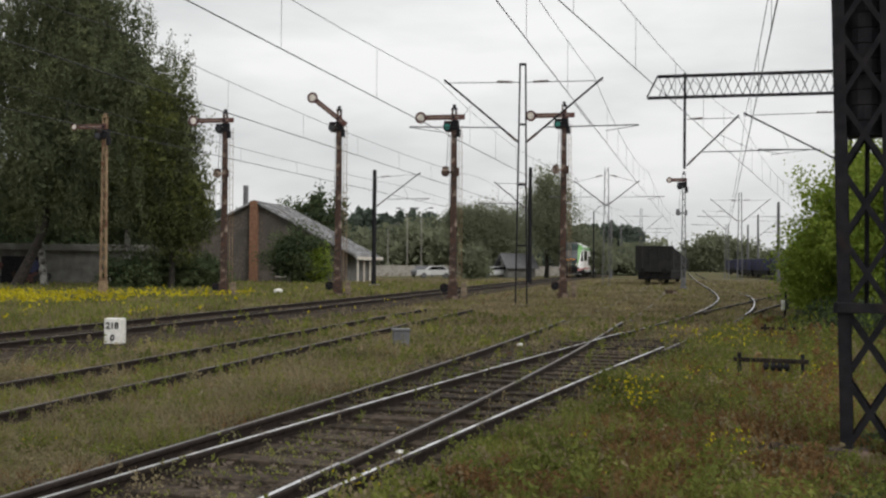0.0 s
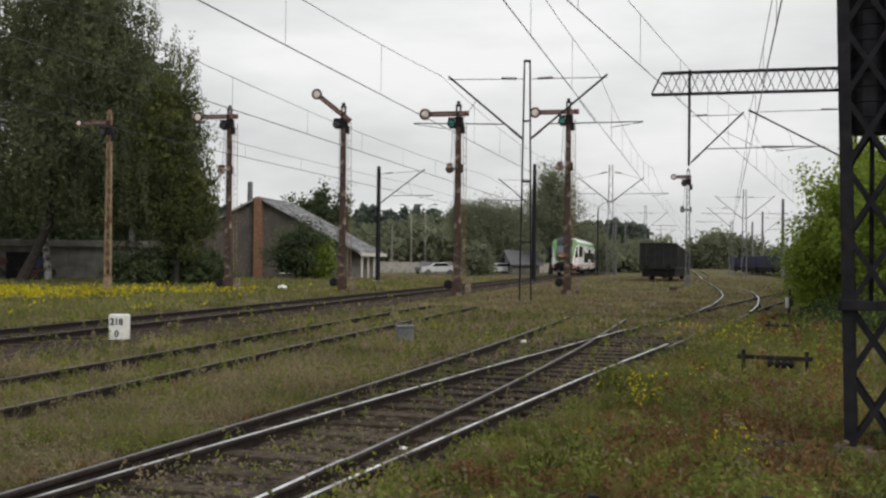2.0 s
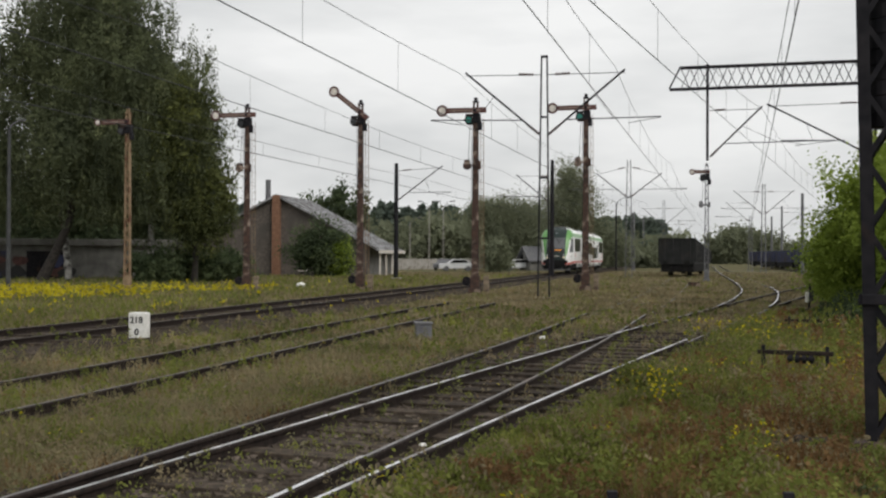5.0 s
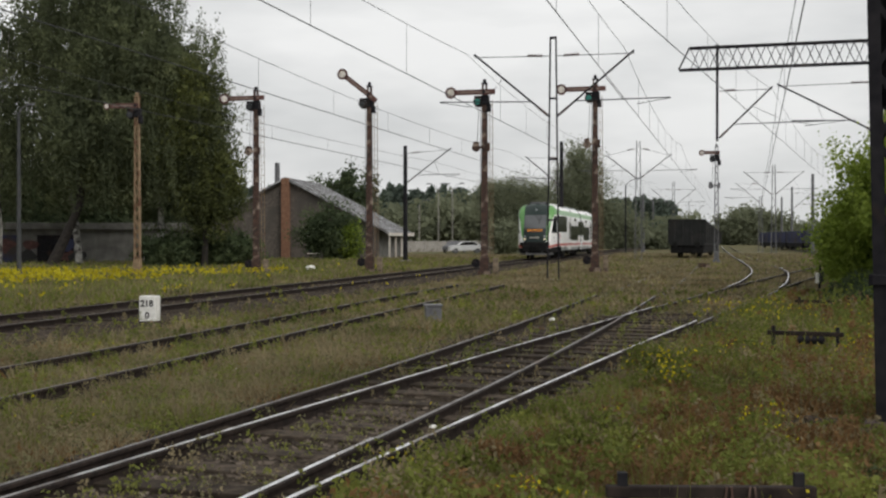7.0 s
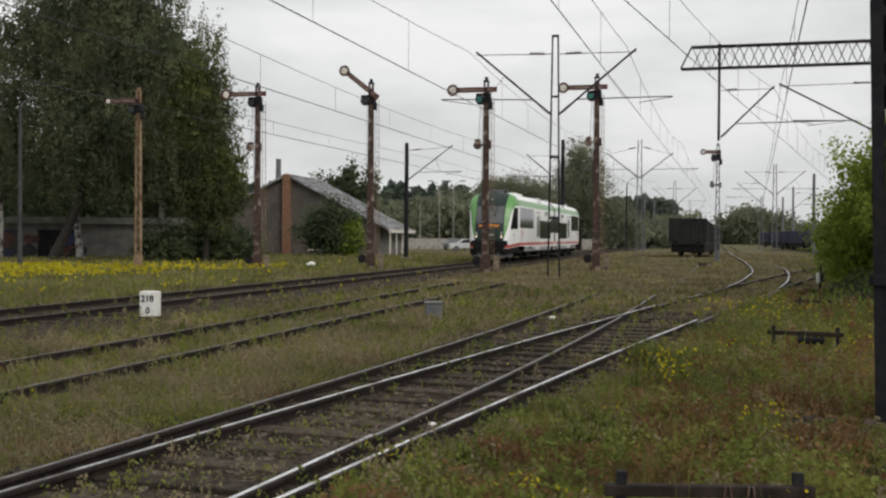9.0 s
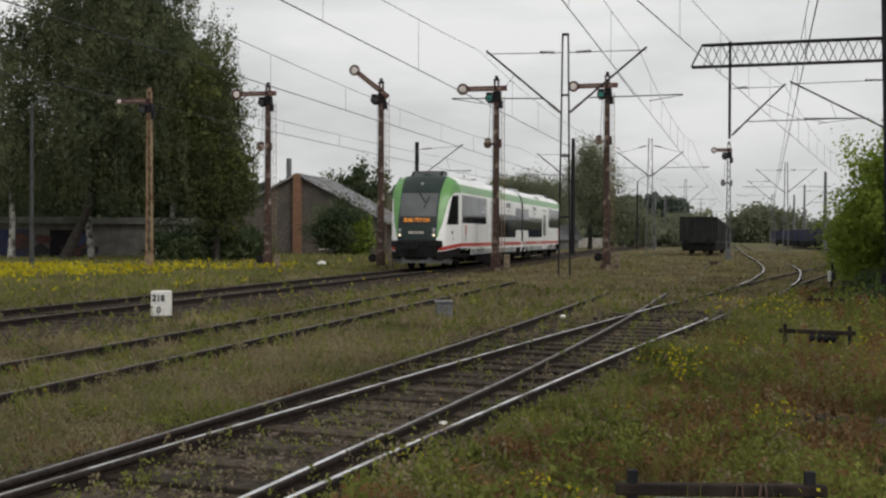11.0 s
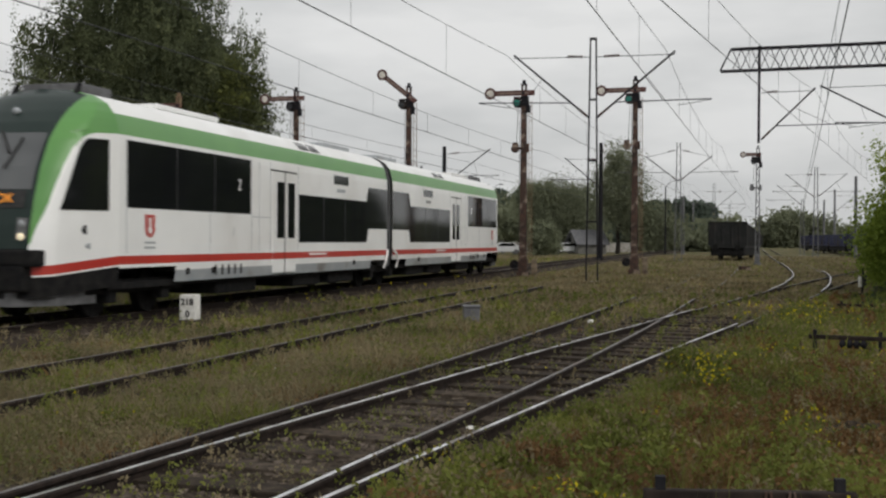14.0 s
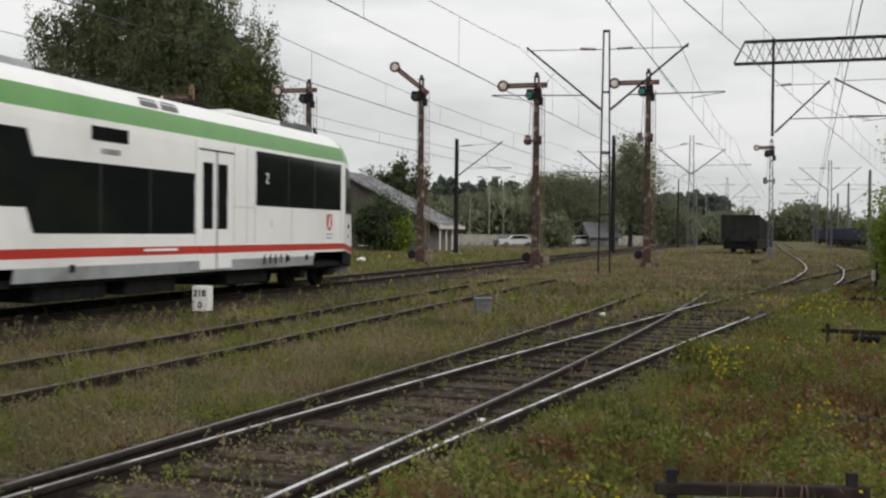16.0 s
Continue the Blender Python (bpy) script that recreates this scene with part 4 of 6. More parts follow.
make_mast((-6.81, 43.76, -0.15), 9.13 + 0.15, "dark twin-channel catenary mast with two bracket arms", M_DARKSTEEL, (-1, 1), turn=4)
make_mast((-7.35, 89.58, -0.15), 8.97 + 0.15, "pale lattice catenary mast with two bracket arms", M_GREYSTEEL, (-1, 1), style="lattice", turn=4, arm=(2.5, 8.1))
make_mast((-23.95, 82.65, -0.15), 8.35 + 0.15, "dark concrete catenary mast by the meadow", M_DARKSTEEL, (1,), style="pole", turn=8, scale=0.93, arm=(3.7, 9.0))
make_mast((-13.35, 90.02, -0.15), 9.05 + 0.15, "dark catenary mast with one bracket arm", M_DARKSTEEL, (-1,), style="pole", turn=5, scale=0.93)
make_mast((-8.64, 164.77, -0.2), 9.52 + 0.2, "pale lattice catenary mast far down the line", M_GREYSTEEL, (-1, 1), style="lattice", turn=4)
make_mast((-9.69, 244.81, -0.2), 9.43 + 0.2, "pale lattice catenary mast far down the line", M_GREYSTEEL, (-1, 1), style="lattice", turn=4)
make_mast((3.69, 124.95, -0.2), 9.22 + 0.2, "pale lattice catenary mast far down the line", M_GREYSTEEL, (-1, 1), style="lattice", turn=4)
make_mast((2.84, 149.97, -0.2), 7.0, "far catenary mast with one bracket arm", M_GREYSTEEL, (-1,), style="lattice", turn=4)
make_mast((8.03, 181.82, -0.2), 9.31 + 0.2, "far catenary mast with one bracket arm", M_GREYSTEEL, (1,), style="pole")
make_mast((7.25, 119.78, -0.2), 7.87 + 0.2, "far plain grey mast", M_GREYSTEEL, (), style="pole")
make_mast((6.83, 189.88, -0.2), 8.04 + 0.2, "far plain grey mast", M_GREYSTEEL, (), style="pole")
make_mast((-11.64, 149.55, -0.2), 7.17 + 0.2, "far plain grey mast", M_GREYSTEEL, (), style="pole")
make_mast((-13.89, 199.52, -0.2), 8.12 + 0.2, "far plain grey mast", M_GREYSTEEL, (), style="pole")
make_mast((-13.90, 229.58, -0.2), 7.80 + 0.2, "far plain grey mast", M_GREYSTEEL, (), style="pole")


# ---- lattice portal arm over the siding, on its mast behind the near tower ----
def make_portal():
    y = 55.0
    p = thing("portal_arm", (0, y, 0), "dark lattice portal arm with a hanging post", "portal")
    x0, x1, zb, zt = -2.64, 6.4, 9.42, 10.42
    for z, xa in ((zb, x0), (zt, x0 + 0.5)):
        for dy in (-0.25, 0.25):
            part("chord", bar(B(), (xa, dy, z - 0.10), (x1, dy, z - 0.06), 0.07, 0.07), M_DARKSTEEL, p)
    n = 20
    for k in range(n):
        xa, xb = x0 + 0.5 + (x1 - x0 - 0.5) * k / n, x0 + 0.5 + (x1 - x0 - 0.5) * (k + 1) / n
        for dy, sg in ((-0.25, k % 2), (0.25, (k + 1) % 2)):
            za, zc = (zb, zt) if sg else (zt, zb)
            part("lacing", bar(B(), (xa, dy, za - 0.08), (xb, dy, zc - 0.08), 0.035, 0.035), M_DARKSTEEL, p)
    part("end_strut", bar(B(), (x0, -0.25, zb - 0.1), (x0 + 0.5, -0.25, zt - 0.1), 0.07), M_DARKSTEEL, p)
    part("hanging_post", bar(B(), (-0.9, -0.3, 5.95), (-0.9, -0.3, 10.4), 0.12, 0.12), M_DARKSTEEL, p, "dark post hanging from the arm")
    for sx in (-1, 1):
        for sy in (-1, 1):
            part("mast_leg", bar(B(), (6.75 + sx * 0.4, sy * 0.3, -0.2), (6.75 + sx * 0.25, sy * 0.25, 10.6), 0.1), M_DARKSTEEL, p)
    for k in range(12):
        z0, z1 = 10.4 * k / 12, 10.4 * (k + 1) / 12
        sg = 1 if k % 2 else -1
        part("mast_lacing", bar(B(), (6.75 - 0.35 * sg, -0.28, z0), (6.75 + 0.35 * sg, -0.28, z1), 0.05, 0.03), M_DARKSTEEL, p)
    cantilever(p, (-0.8, -0.3, 6.1), (1.55, -0.3, 8.4), (-0.8, -0.3, 8.25), 4.7, 6.75, M_DARKSTEEL)
    cantilever(p, (6.3, -0.3, 6.05), (1.75, -0.3, 8.5), (6.3, -0.3, 8.45), 2.4, 6.79, M_DARKSTEEL)


make_portal()


# ---- wires ----
def make_line(label, xy, z_contact, z_top, spans):
    """A messenger that sags between supports, a contact wire and droppers. xy: two points of the line; spans: y of the supports."""
    ln = thing("catenary_wire", (0, 0, 0), label, "overhead wire", "overhead wires")
    (xa, ya), (xb, yb) = xy

    def x_at(y):
        return xa + (xb - xa) * (y - ya) / (yb - ya)
    con, mes = B(), B()
    y0, y1 = spans[0], spans[-1]
    tube(con, [(x_at(y), y, z_contact) for y in np.linspace(y0, y1, 24)], 0.016, 4)
    pts = []
    for a, b in zip(spans, spans[1:]):
        for k in range(10):
            u = k / 10
            pts.append((x_at(a + (b - a) * u), a + (b - a) * u, z_top - (z_top - z_contact - 0.35) * 0.45 * 4 * u * (1 - u)))
    pts.append((x_at(y1), y1, z_top))
    tube(mes, pts, 0.011, 4)
    part("contact_wire", con, M_WIRE, ln)
    part("messenger_wire", mes, M_WIRE, ln)
    for a, b in zip(spans, spans[1:]):
        if a > 130:
            break
        for k in range(1, 7):
            u = k / 7
            y = a + (b - a) * u
            part("dropper", rod(B(), (x_at(y), y, z_contact), (x_at(y), y, z_top - (z_top - z_contact - 0.35) * 0.45 * 4 * u * (1 - u)), 0.006, n=4), M_WIRE, ln)


make_line("grey copper contact and messenger wires over the old siding", ((-10.21, 21.7), (-10.23, 41.07)), 6.72, 8.66, [-16, 44, 90, 150, 210])
make_line("thin overhead wires beyond the main line", ((-16.40, 35.55), (-16.65, 74.56)), 6.7, 8.05, [-20, 30, 86, 150, 210])
make_line("thin overhead wires far beyond the main line", ((-22.61, 53.26), (-22.44, 80.07)), 6.5, 7.35, [-20, 30, 86, 150])
make_line("grey overhead wires over the through track", ((-4.1, 22.91), (-4.13, 43.0)), 6.75, 8.67, [-16, 44, 90, 165, 245])
make_line("grey overhead wires slanting across the turnout", ((-2.83, 23.32), (2.35, 65.0)), 6.75, 8.9, [-30, 10, 60, 110])
make_line("grey overhead wires over the curving siding", ((1.43, 24.3), (1.77, 48.5)), 6.85, 8.6, [-10, 55, 125, 200])


# ---- the near lattice tower with its tension weights ----
def make_tower():
    t = thing("lattice_tower", (1.13, 9.76, -0.12), "dark riveted lattice tower standing in the grass", "tower", turn=-8)
    w = 0.36
    h = 7.5

    def leg(x, y, z):
        k = z / h
        return Vector((x - 0.17 * k, y * (1 - 0.1 * k), z))
    for x, y in ((0, 0), (w, 0), (w, w), (0, w)):
        bm = B()
        bar(bm, leg(x, y, -0.3), leg(x, y, h), 0.092, 0.014, (0, 1, 0))
        sx = 0.044 if x else -0.044
        bar(bm, leg(x, y, -0.3) + Vector((sx, 0.055 if y == 0 else -0.055, 0)), leg(x, y, h) + Vector((sx, 0.055 if y == 0 else -0.055, 0)), 0.014, 0.12, (0, 1, 0))
        part("tower_leg", bm, M_DARKSTEEL, t)
    n = 13
    for k in range(n):
        z0, z1 = 0.10 + 7.3 * k / n, 0.10 + 7.3 * (k + 1) / n
        for (xa, ya), (xb, yb) in (((0, 0), (w, 0)), ((w, 0), (w, w)), ((w, w), (0, w)), ((0, w), (0, 0))):
            for za, zc in ((z0, z1), (z1, z0)):
                part("brace", bar(B(), leg(xa, ya, za), leg(xb, yb, zc), 0.043, 0.012, (0, 1, 0.1)), M_DARKSTEEL, t)
    for z in (1.23, 5.2):
        part("gusset", box(B(), -0.11, 0.08, -0.03, -0.012, z - 0.045, z + 0.045, 0.005), M_DARKSTEEL, t)
        part("gusset", box(B(), -0.08, w + 0.1, -0.045, -0.02, z - 0.04, z + 0.04, 0.005), M_DARKSTEEL, t)
    part("anchor_plate", box(B(), -0.14, 0.16, -0.12, 0.12, -0.2, 0.10, 0.02), M_RUST, t)
    tw = thing("tension_weight", (1.13, 9.76, -0.12), "dark stacked cast-iron tension weights hung in the tower", "weight", turn=-8)
    for k in range(24):
        z = 2.62 + 0.125 * k
        part("weight_disc", rod(B(), (0.12, 0.2, z), (0.12, 0.2, z + 0.118), 0.168, n=20), M_DARKSTEEL, tw)
    part("weight_rod", rod(B(), (0.14, 0.2, 1.2), (0.14, 0.2, 7.5), 0.022, n=6), M_DARKSTEEL, tw)


make_tower()


# ---- small trackside things ----
def make_stand(at, wide, high, turn, label, capped=False):
    """A low pulley stand for signal wires: two posts, a top bar, pulleys under it."""
    s = thing("wire_pulley_stand", at, label, "pulley stand", "wire pulley stands", turn)
    for sx in (-1, 1):
        part("post", bar(B(), (sx * wide * 0.42, 0, -0.2), (sx * wide * 0.42, 0, high + 0.09), 0.045, 0.045), M_DARKSTEEL, s)
    part("top_bar", box(B(), -wide / 2, wide / 2, -0.03, 0.03, high - 0.028, high + 0.028, 0.01), M_RAIL, s)
    if capped:
        # five pulley housings with pale worn tops
        for k in range(5):
            x = -0.25 + 0.115 * k
            h = part("pulley_housing", box(B(), x - 0.05, x + 0.05, -0.12, 0.05, high - 0.22, high - 0.065, 0.008), M_DARKSTEEL, s)
            part("housing_cap", box(B(), x - 0.054, x + 0.054, -0.125, 0.055, high - 0.064, high - 0.05, 0.004), M_CONCRETE, h, "pale worn cap plate")
        for x in (0.08, 0.19):
            part("wire_clip", bar(bar(B(), (x - 0.018, -0.034, high - 0.03), (x - 0.01, -0.034, high + 0.03), 0.01), (x + 0.018, -0.034, high - 0.03), (x + 0.01, -0.034, high + 0.03), 0.01), M_RUST, s)
        return s
    for k in range(4):
        x = -wide * 0.06 + wide * 0.09 * k
        part("pulley", rod(rod(B(), (x - 0.025, 0, high - 0.075), (x + 0.025, 0, high - 0.075), 0.055, n=14), (x - 0.04, 0, high - 0.075), (x + 0.04, 0, high - 0.075), 0.025, n=8), M_DARKSTEEL, s)
        part("pulley_bracket", bar(B(), (x, 0, high - 0.08), (x, 0, high), 0.02, 0.04), M_DARKSTEEL, s)
    return s


make_stand((0.84, 15.29, -0.13), 0.93, 0.37, -10, "rusty low signal-wire pulley stand in the weeds")
make_stand((-0.12, 5.60, -0.12), 0.99, 0.36, 13, "rusty low pulley stand with pale capped pulleys", True)
make_stand((1.82, 26.19, -0.13), 1.2, 0.22, -10, "rusty low signal-wire pulley stand by the bushes")


def make_lever():
    s = thing("point_lever", (2.30, 34.88, -0.13), "black and white point lever with a counterweight", "point lever")
    part("base_plate", box(B(), -0.45, 0.45, -0.15, 0.15, 0.0, 0.12, 0.02), M_DARKSTEEL, s)
    part("lever_arm", bar(B(), (0, 0, 0.1), (0.03, 0, 0.85), 0.06), M_DARKSTEEL, s)
    part("lever_weight", box(B(), -0.10, -0.005, -0.08, 0.08, 0.30, 0.60, 0.03), M_WHITESTONE, s, "white half of the round weight")
    part("lever_weight", box(B(), 0.0, 0.12, -0.09, 0.09, 0.34, 0.64, 0.03), M_BLACK, s, "black half of the weight")


make_lever()


def make_stone():
    s = thing("kilometre_stone", (-10.55, 19.39, -0.15), "whitewashed kilometre stone with black numerals", "marker stone", turn=6)
    bm = box(B(), -0.16, 0.16, -0.13, 0.13, -0.2, 0.54, 0.025)
    part("stone", bm, M_WHITESTONE, s)
    for body, z, x in (("218", 0.40, -0.005), ("0", 0.18, 0.0)):
        c = bpy.data.curves.new("numerals", 'FONT')
        c.body, c.size, c.align_x, c.align_y, c.extrude, c.offset = body, 0.165, 'CENTER', 'CENTER', 0.002, 0.006
        c.materials.append(M_BLACK)
        o = new("numerals", c)
        o.parent = s
        o.matrix_basis = pose(x, -0.133, z, 90, 0, 0)


make_stone()


def make_cable_box(at, w, h, label, mat=None):
    s = thing("cable_box", at, label, "cable box", turn=20)
    part("box_body", box(B(), -w / 2, w / 2, -w / 2, w / 2, -0.1, h * 0.86, 0.02), mat or M_GREYSTEEL, s)
    part("box_lid", box(B(), -w * 0.56, w * 0.56, -w * 0.56, w * 0.56, h * 0.86 + 0.003, h, 0.015), mat or M_GREYSTEEL, s)


make_cable_box((-5.66, 21.44, -0.15), 0.31, 0.34, "small grey concrete cable box in the grass")
make_cable_box((-1.74, 64.30, -0.15), 0.5, 0.28, "dark low box beside the far track", M_RUST)


# ---- goods wagons ----
def make_wagon(at, turn, length, h, mat, label, drop=0.0):
    """A goods wagon; drop: how far its rim falls towards the far end."""
    w = thing("goods_wagon", at, label, "wagon", "goods wagons", turn)
    hw = 1.38
    for sx in (-1, 1):
        part("side_wall", prism(B(), [(0.1, 1.15), (length, 1.15), (length, h - drop), (0.3, h)], sx * hw - 0.05, sx * hw + 0.05, "x"), mat, w)
        for k in range(9):
            y = 0.15 + (length - 0.2) * k / 8
            part("side_rib", box(B(), sx * (hw + 0.1) - 0.05, sx * (hw + 0.1) + 0.05, y - 0.06, y + 0.06, 1.1, h - drop * y / length), mat, w)
    for y in (0.1, length):
        part("end_wall", box(B(), -hw, hw, y - 0.05, y + 0.05, 1.15, h - drop * (y > 1)), mat, w)
    for x in (-1.0, -0.35, 0.35, 1.0):
        part("end_rib", box(B(), x - 0.06, x + 0.06, -0.05, 0.05, 1.15, h - 0.05), mat, w)
    part("top_rim", box(B(), -hw - 0.08, hw + 0.08, -0.03, 0.2, h - 0.08, h + 0.03), mat, w)
    part("floor", box(B(), -hw, hw, 0, length, 0.95, 1.15), mat, w)
    part("underframe", box(B(), -1.33, 1.33, 0.12, length - 0.12, 0.30, 0.95, 0.12), M_TDARK, w)
    part("load", box(B(), -hw + 0.06, hw - 0.06, 0.2, length - 0.1, 1.2, h - 0.25 - drop), M_DARKBARK, w)
    for sx in (-0.87, 0.87):
        part("buffer", rod(rod(B(), (sx, 0.0, 1.02), (sx, -0.5, 1.02), 0.09, n=10), (sx, -0.5, 1.02), (sx, -0.58, 1.02), 0.22, n=14), M_TDARK, w)
    for yb in (2.2, length - 2.2):
        part("bogie_frame", box(B(), -1.1, 1.1, yb - 1.3, yb + 1.3, 0.4, 0.8, 0.04), M_TDARK, w)
        for yy in (-0.9, 0.9):
            bm = B()
            for sx in (-1, 1):
                rod(bm, (sx * 0.69, yb + yy, 0.46), (sx * 0.82, yb + yy, 0.46), 0.46, n=18)
            rod(bm, (-0.7, yb + yy, 0.46), (0.7, yb + yy, 0.46), 0.08, n=8)
            part("wheelset", bm, M_TDARK, w)


make_wagon((-3.92, 94.92, 0.0), -4.2, 14.0, 3.02, M_WAGON, "black high-sided goods wagon standing on the through track", 0.95)
for k in range(4):
    make_wagon((11.6 - 1.65 * k, 150.0 + 14.4 * k, 0.0), 6.5, 13.6, 2.55, M_BLUEWAGON, "faded blue low goods wagon in a far row")


# ---- buildings and the far edge of the station land ----
def make_house():
    """Old brick house, its gable turned to the tracks."""
    h = thing("brick_house", (-39.75, 98.33, -0.3), "old sooty brick house with patched grey roof and orange chimney breast", "house", turn=5)
    half, eave, ridge, deep = 8.4, 2.75, 7.15, 11.0
    outline = [(-half, -0.2), (half, -0.2), (half, eave), (0, ridge), (-half, eave)]
    part("gable_wall", prism(B(), outline, 0.0, 0.35, "y"), M_BRICK, h, "sooty brick gable")
    part("gable_wall", prism(B(), outline, deep - 0.35, deep, "y"), M_BRICK, h)
    for sx in (-1, 1):
        part("side_wall", box(B(), sx * half - 0.17, sx * half + 0.17, 0.36, deep - 0.36, -0.2, eave - 0.05), M_WALLGREY, h, "pale rendered side wall")
        sl = (ridge - eave) / half
        a, b = (sx * -0.0, ridge + 0.05), (sx * (half + 1.2), eave - 1.2 * sl + 0.05)
        bm = prism(B(), [a, b, (b[0], b[1] + 0.16), (a[0], a[1] + 0.16)], -0.45, deep + 0.45, "y")
        roof = part("roof", bm, M_ROOF, h, "patched grey felt roof slope")
        for k in range(12):
            y = -0.4 + (deep + 0.8) * k / 12
            bm = prism(B(), [(a[0], a[1] + 0.165), (b[0], b[1] + 0.165), (b[0], b[1] + 0.2), (a[0], a[1] + 0.2)], y - 0.03, y + 0.03, "y")
            part("roof_seam", bm, M_ROOF, roof)
        part("eave_board", box(B(), sx * (half + 1.2) - 0.08, sx * (half + 1.2) + 0.08, -0.45, deep + 0.45, b[1] - 0.12, b[1] + 0.18), M_ARMWHITE, h)
    for y in (0.6, 3.4, 6.2):
        part("porch_post", box(B(), half + 0.95, half + 1.1, y, y + 0.15, -0.2, eave - 0.75), M_ARMWHITE, h)
    part("chimney_breast", box(B(), -0.36, 0.36, -0.5, 0.0, -0.2, ridge + 0.15, 0.03), M_BRICKRED, h, "orange brick chimney breast")
    part("stovepipe", rod(B(), (-1.5, 2.0, ridge - 1.0), (-1.5, 2.0, ridge + 1.7), 0.26, 0.24, n=12), M_GREYSTEEL, h)
    for x, z0, z1, ww in ((-5.2, 0.6, 1.9, 0.55), (2.6, 0.5, 2.0, 0.55), (4.8, 0.5, 2.0, 0.55)):
        win = part("window", box(B(), x - ww, x + ww, -0.03, 0.02, z0, z1), M_WINDARK, h)
        part("window_frame", box(box(box(B(), x - ww - 0.08, x + ww + 0.08, -0.06, -0.035, z1, z1 + 0.1), x - ww - 0.08, x + ww + 0.08, -0.08, -0.035, z0 - 0.1, z0), x - 0.04, x + 0.04, -0.06, -0.035, z0, z1), M_ARMWHITE, win)


make_house()


def make_small_house(at, half, deep, eave, ridge, turn, roofmat, label):
    h = thing("small_house", at, label, "house", "far houses", turn)
    outline = [(-half, -0.2), (half, -0.2), (half, eave), (0, ridge), (-half, eave)]
    part("wall", prism(B(), outline, 0.0, deep, "y"), M_WALLGREY, h)
    for sx in (-1, 1):
        part("roof", prism(B(), [(0, ridge + 0.03), (sx * (half + 0.4), eave - 0.2), (sx * (half + 0.4), eave - 0.05), (0, ridge + 0.2)], -0.4, deep + 0.4, "y"), roofmat, h)
    for x in (-half * 0.5, half * 0.45):
        part("window", box(B(), x - 0.45, x + 0.45, -0.03, 0.0, 0.9, 2.0), M_WINDARK, h)


make_small_house((-25.48, 147.82, -0.2), 1.9, 3.8, 1.3, 2.9, -58, M_GREYSTEEL, "small grey house with a slate roof behind the line")


def make_garages():
    """Low flat-roofed row behind the birches, with scrawled paint on its wall."""
    g = thing("garage_row", (-45.75, 75.17, -0.3), "low grey garage row with scrawled paint on its wall", "garage", turn=31)
    part("wall", box(B(), -12, 7.2, 0, 5, -0.2, 2.45), M_WALLGREY, g)
    part("roof_slab", box(B(), -12.3, 7.5, -0.35, 5.3, 2.46, 2.95, 0.04), M_WALLGREY, g, "grey concrete roof edge")
    for k in range(3):
        x = -11 + 3.7 * k
        d = part("garage_door", box(B(), x, x + 2.5, -0.06, 0.0, -0.1, 2.05), (M_ARM, M_BLUEWAGON, M_DARKSTEEL)[k], g)
        for j in range(5):
            part("door_board", box(B(), x + 0.08 + 0.49 * j, x + 0.45 + 0.49 * j, -0.09, -0.062, 0.0, 1.95), (M_ARM, M_BLUEWAGON, M_DARKSTEEL)[k], d)
    rnd = random.Random(8)
    for k in range(9):
        x = rnd.uniform(-7, 6.6)
        z = rnd.uniform(0.4, 1.4)
        bm = B()
        pts = [(x + rnd.uniform(0.4, 1.0) * math.cos(a), z + rnd.uniform(0.2, 0.65) * math.sin(a)) for a in np.linspace(0, 2 * math.pi, 9)[:-1]]
        prism(bm, pts, -0.105 - 0.004 * k, -0.1 - 0.004 * k, "y")
        part("paint_scrawl", bm, (M_ARM, M_BLUEWAGON, M_WHITESTONE, M_BLACK)[k % 4], g)


make_garages()


def make_wall():
    """Concrete panel fence along the far edge."""
    a, b = Vector((-46.24, 142.70, 0)), Vector((-20.30, 173.82, 0))
    f = thing("concrete_fence", (a.x, a.y, -0.3), "pale concrete panel fence along the station land", "fence", turn=math.degrees(math.atan2(b.y - a.y, b.x - a.x)))
    n = int((b - a).length / 2.2)
    pan, post = None, None
    for k in range(n):
        if pan is None:
            pan = part("fence_panel", box(B(), 0.08, 2.12, -0.04, 0.04, 0, 1.5), M_CONCRETE, f)
            post = part("fence_post", box(B(), -0.08, 0.08, -0.08, 0.08, -0.2, 1.62, 0.02), M_CONCRETE, f)
            continue
        for src, nm in ((pan, "fence_panel"), (post, "fence_post")):
            o = new(nm, src.data)
            o.parent = f
            o.location = (2.2 * k, 0, 0)


make_wall()


def make_car(at, turn, label, mat):
    c = thing("parked_car", at, label, "car", "parked cars", turn)
    prof = [(-2.1, 0.35), (-2.1, 0.75), (-1.95, 0.9), (-1.1, 0.98), (-0.5, 1.42), (0.9, 1.45), (1.7, 1.0), (2.05, 0.9), (2.1, 0.4)]
    part("car_body", prism(B(), prof, -0.82, 0.82, "y"), mat, c)
    for s in (-1, 1):
        part("side_glass", prism(B(), [(-0.95, 0.98), (-0.45, 1.34), (0.85, 1.37), (1.4, 1.02)], s * 0.80, s * 0.83, "y"), M_TGLASS, c)
        for x in (-1.35, 1.3):
            w = part("wheel", rod(B(), (x, s * 0.66, 0.31), (x, s * 0.84, 0.31), 0.31, n=16), M_RUBBER, c)
            part("rim", rod(B(), (x, s * 0.84, 0.31), (x, s * 0.85, 0.31), 0.18, n=12), M_GREYSTEEL, w)


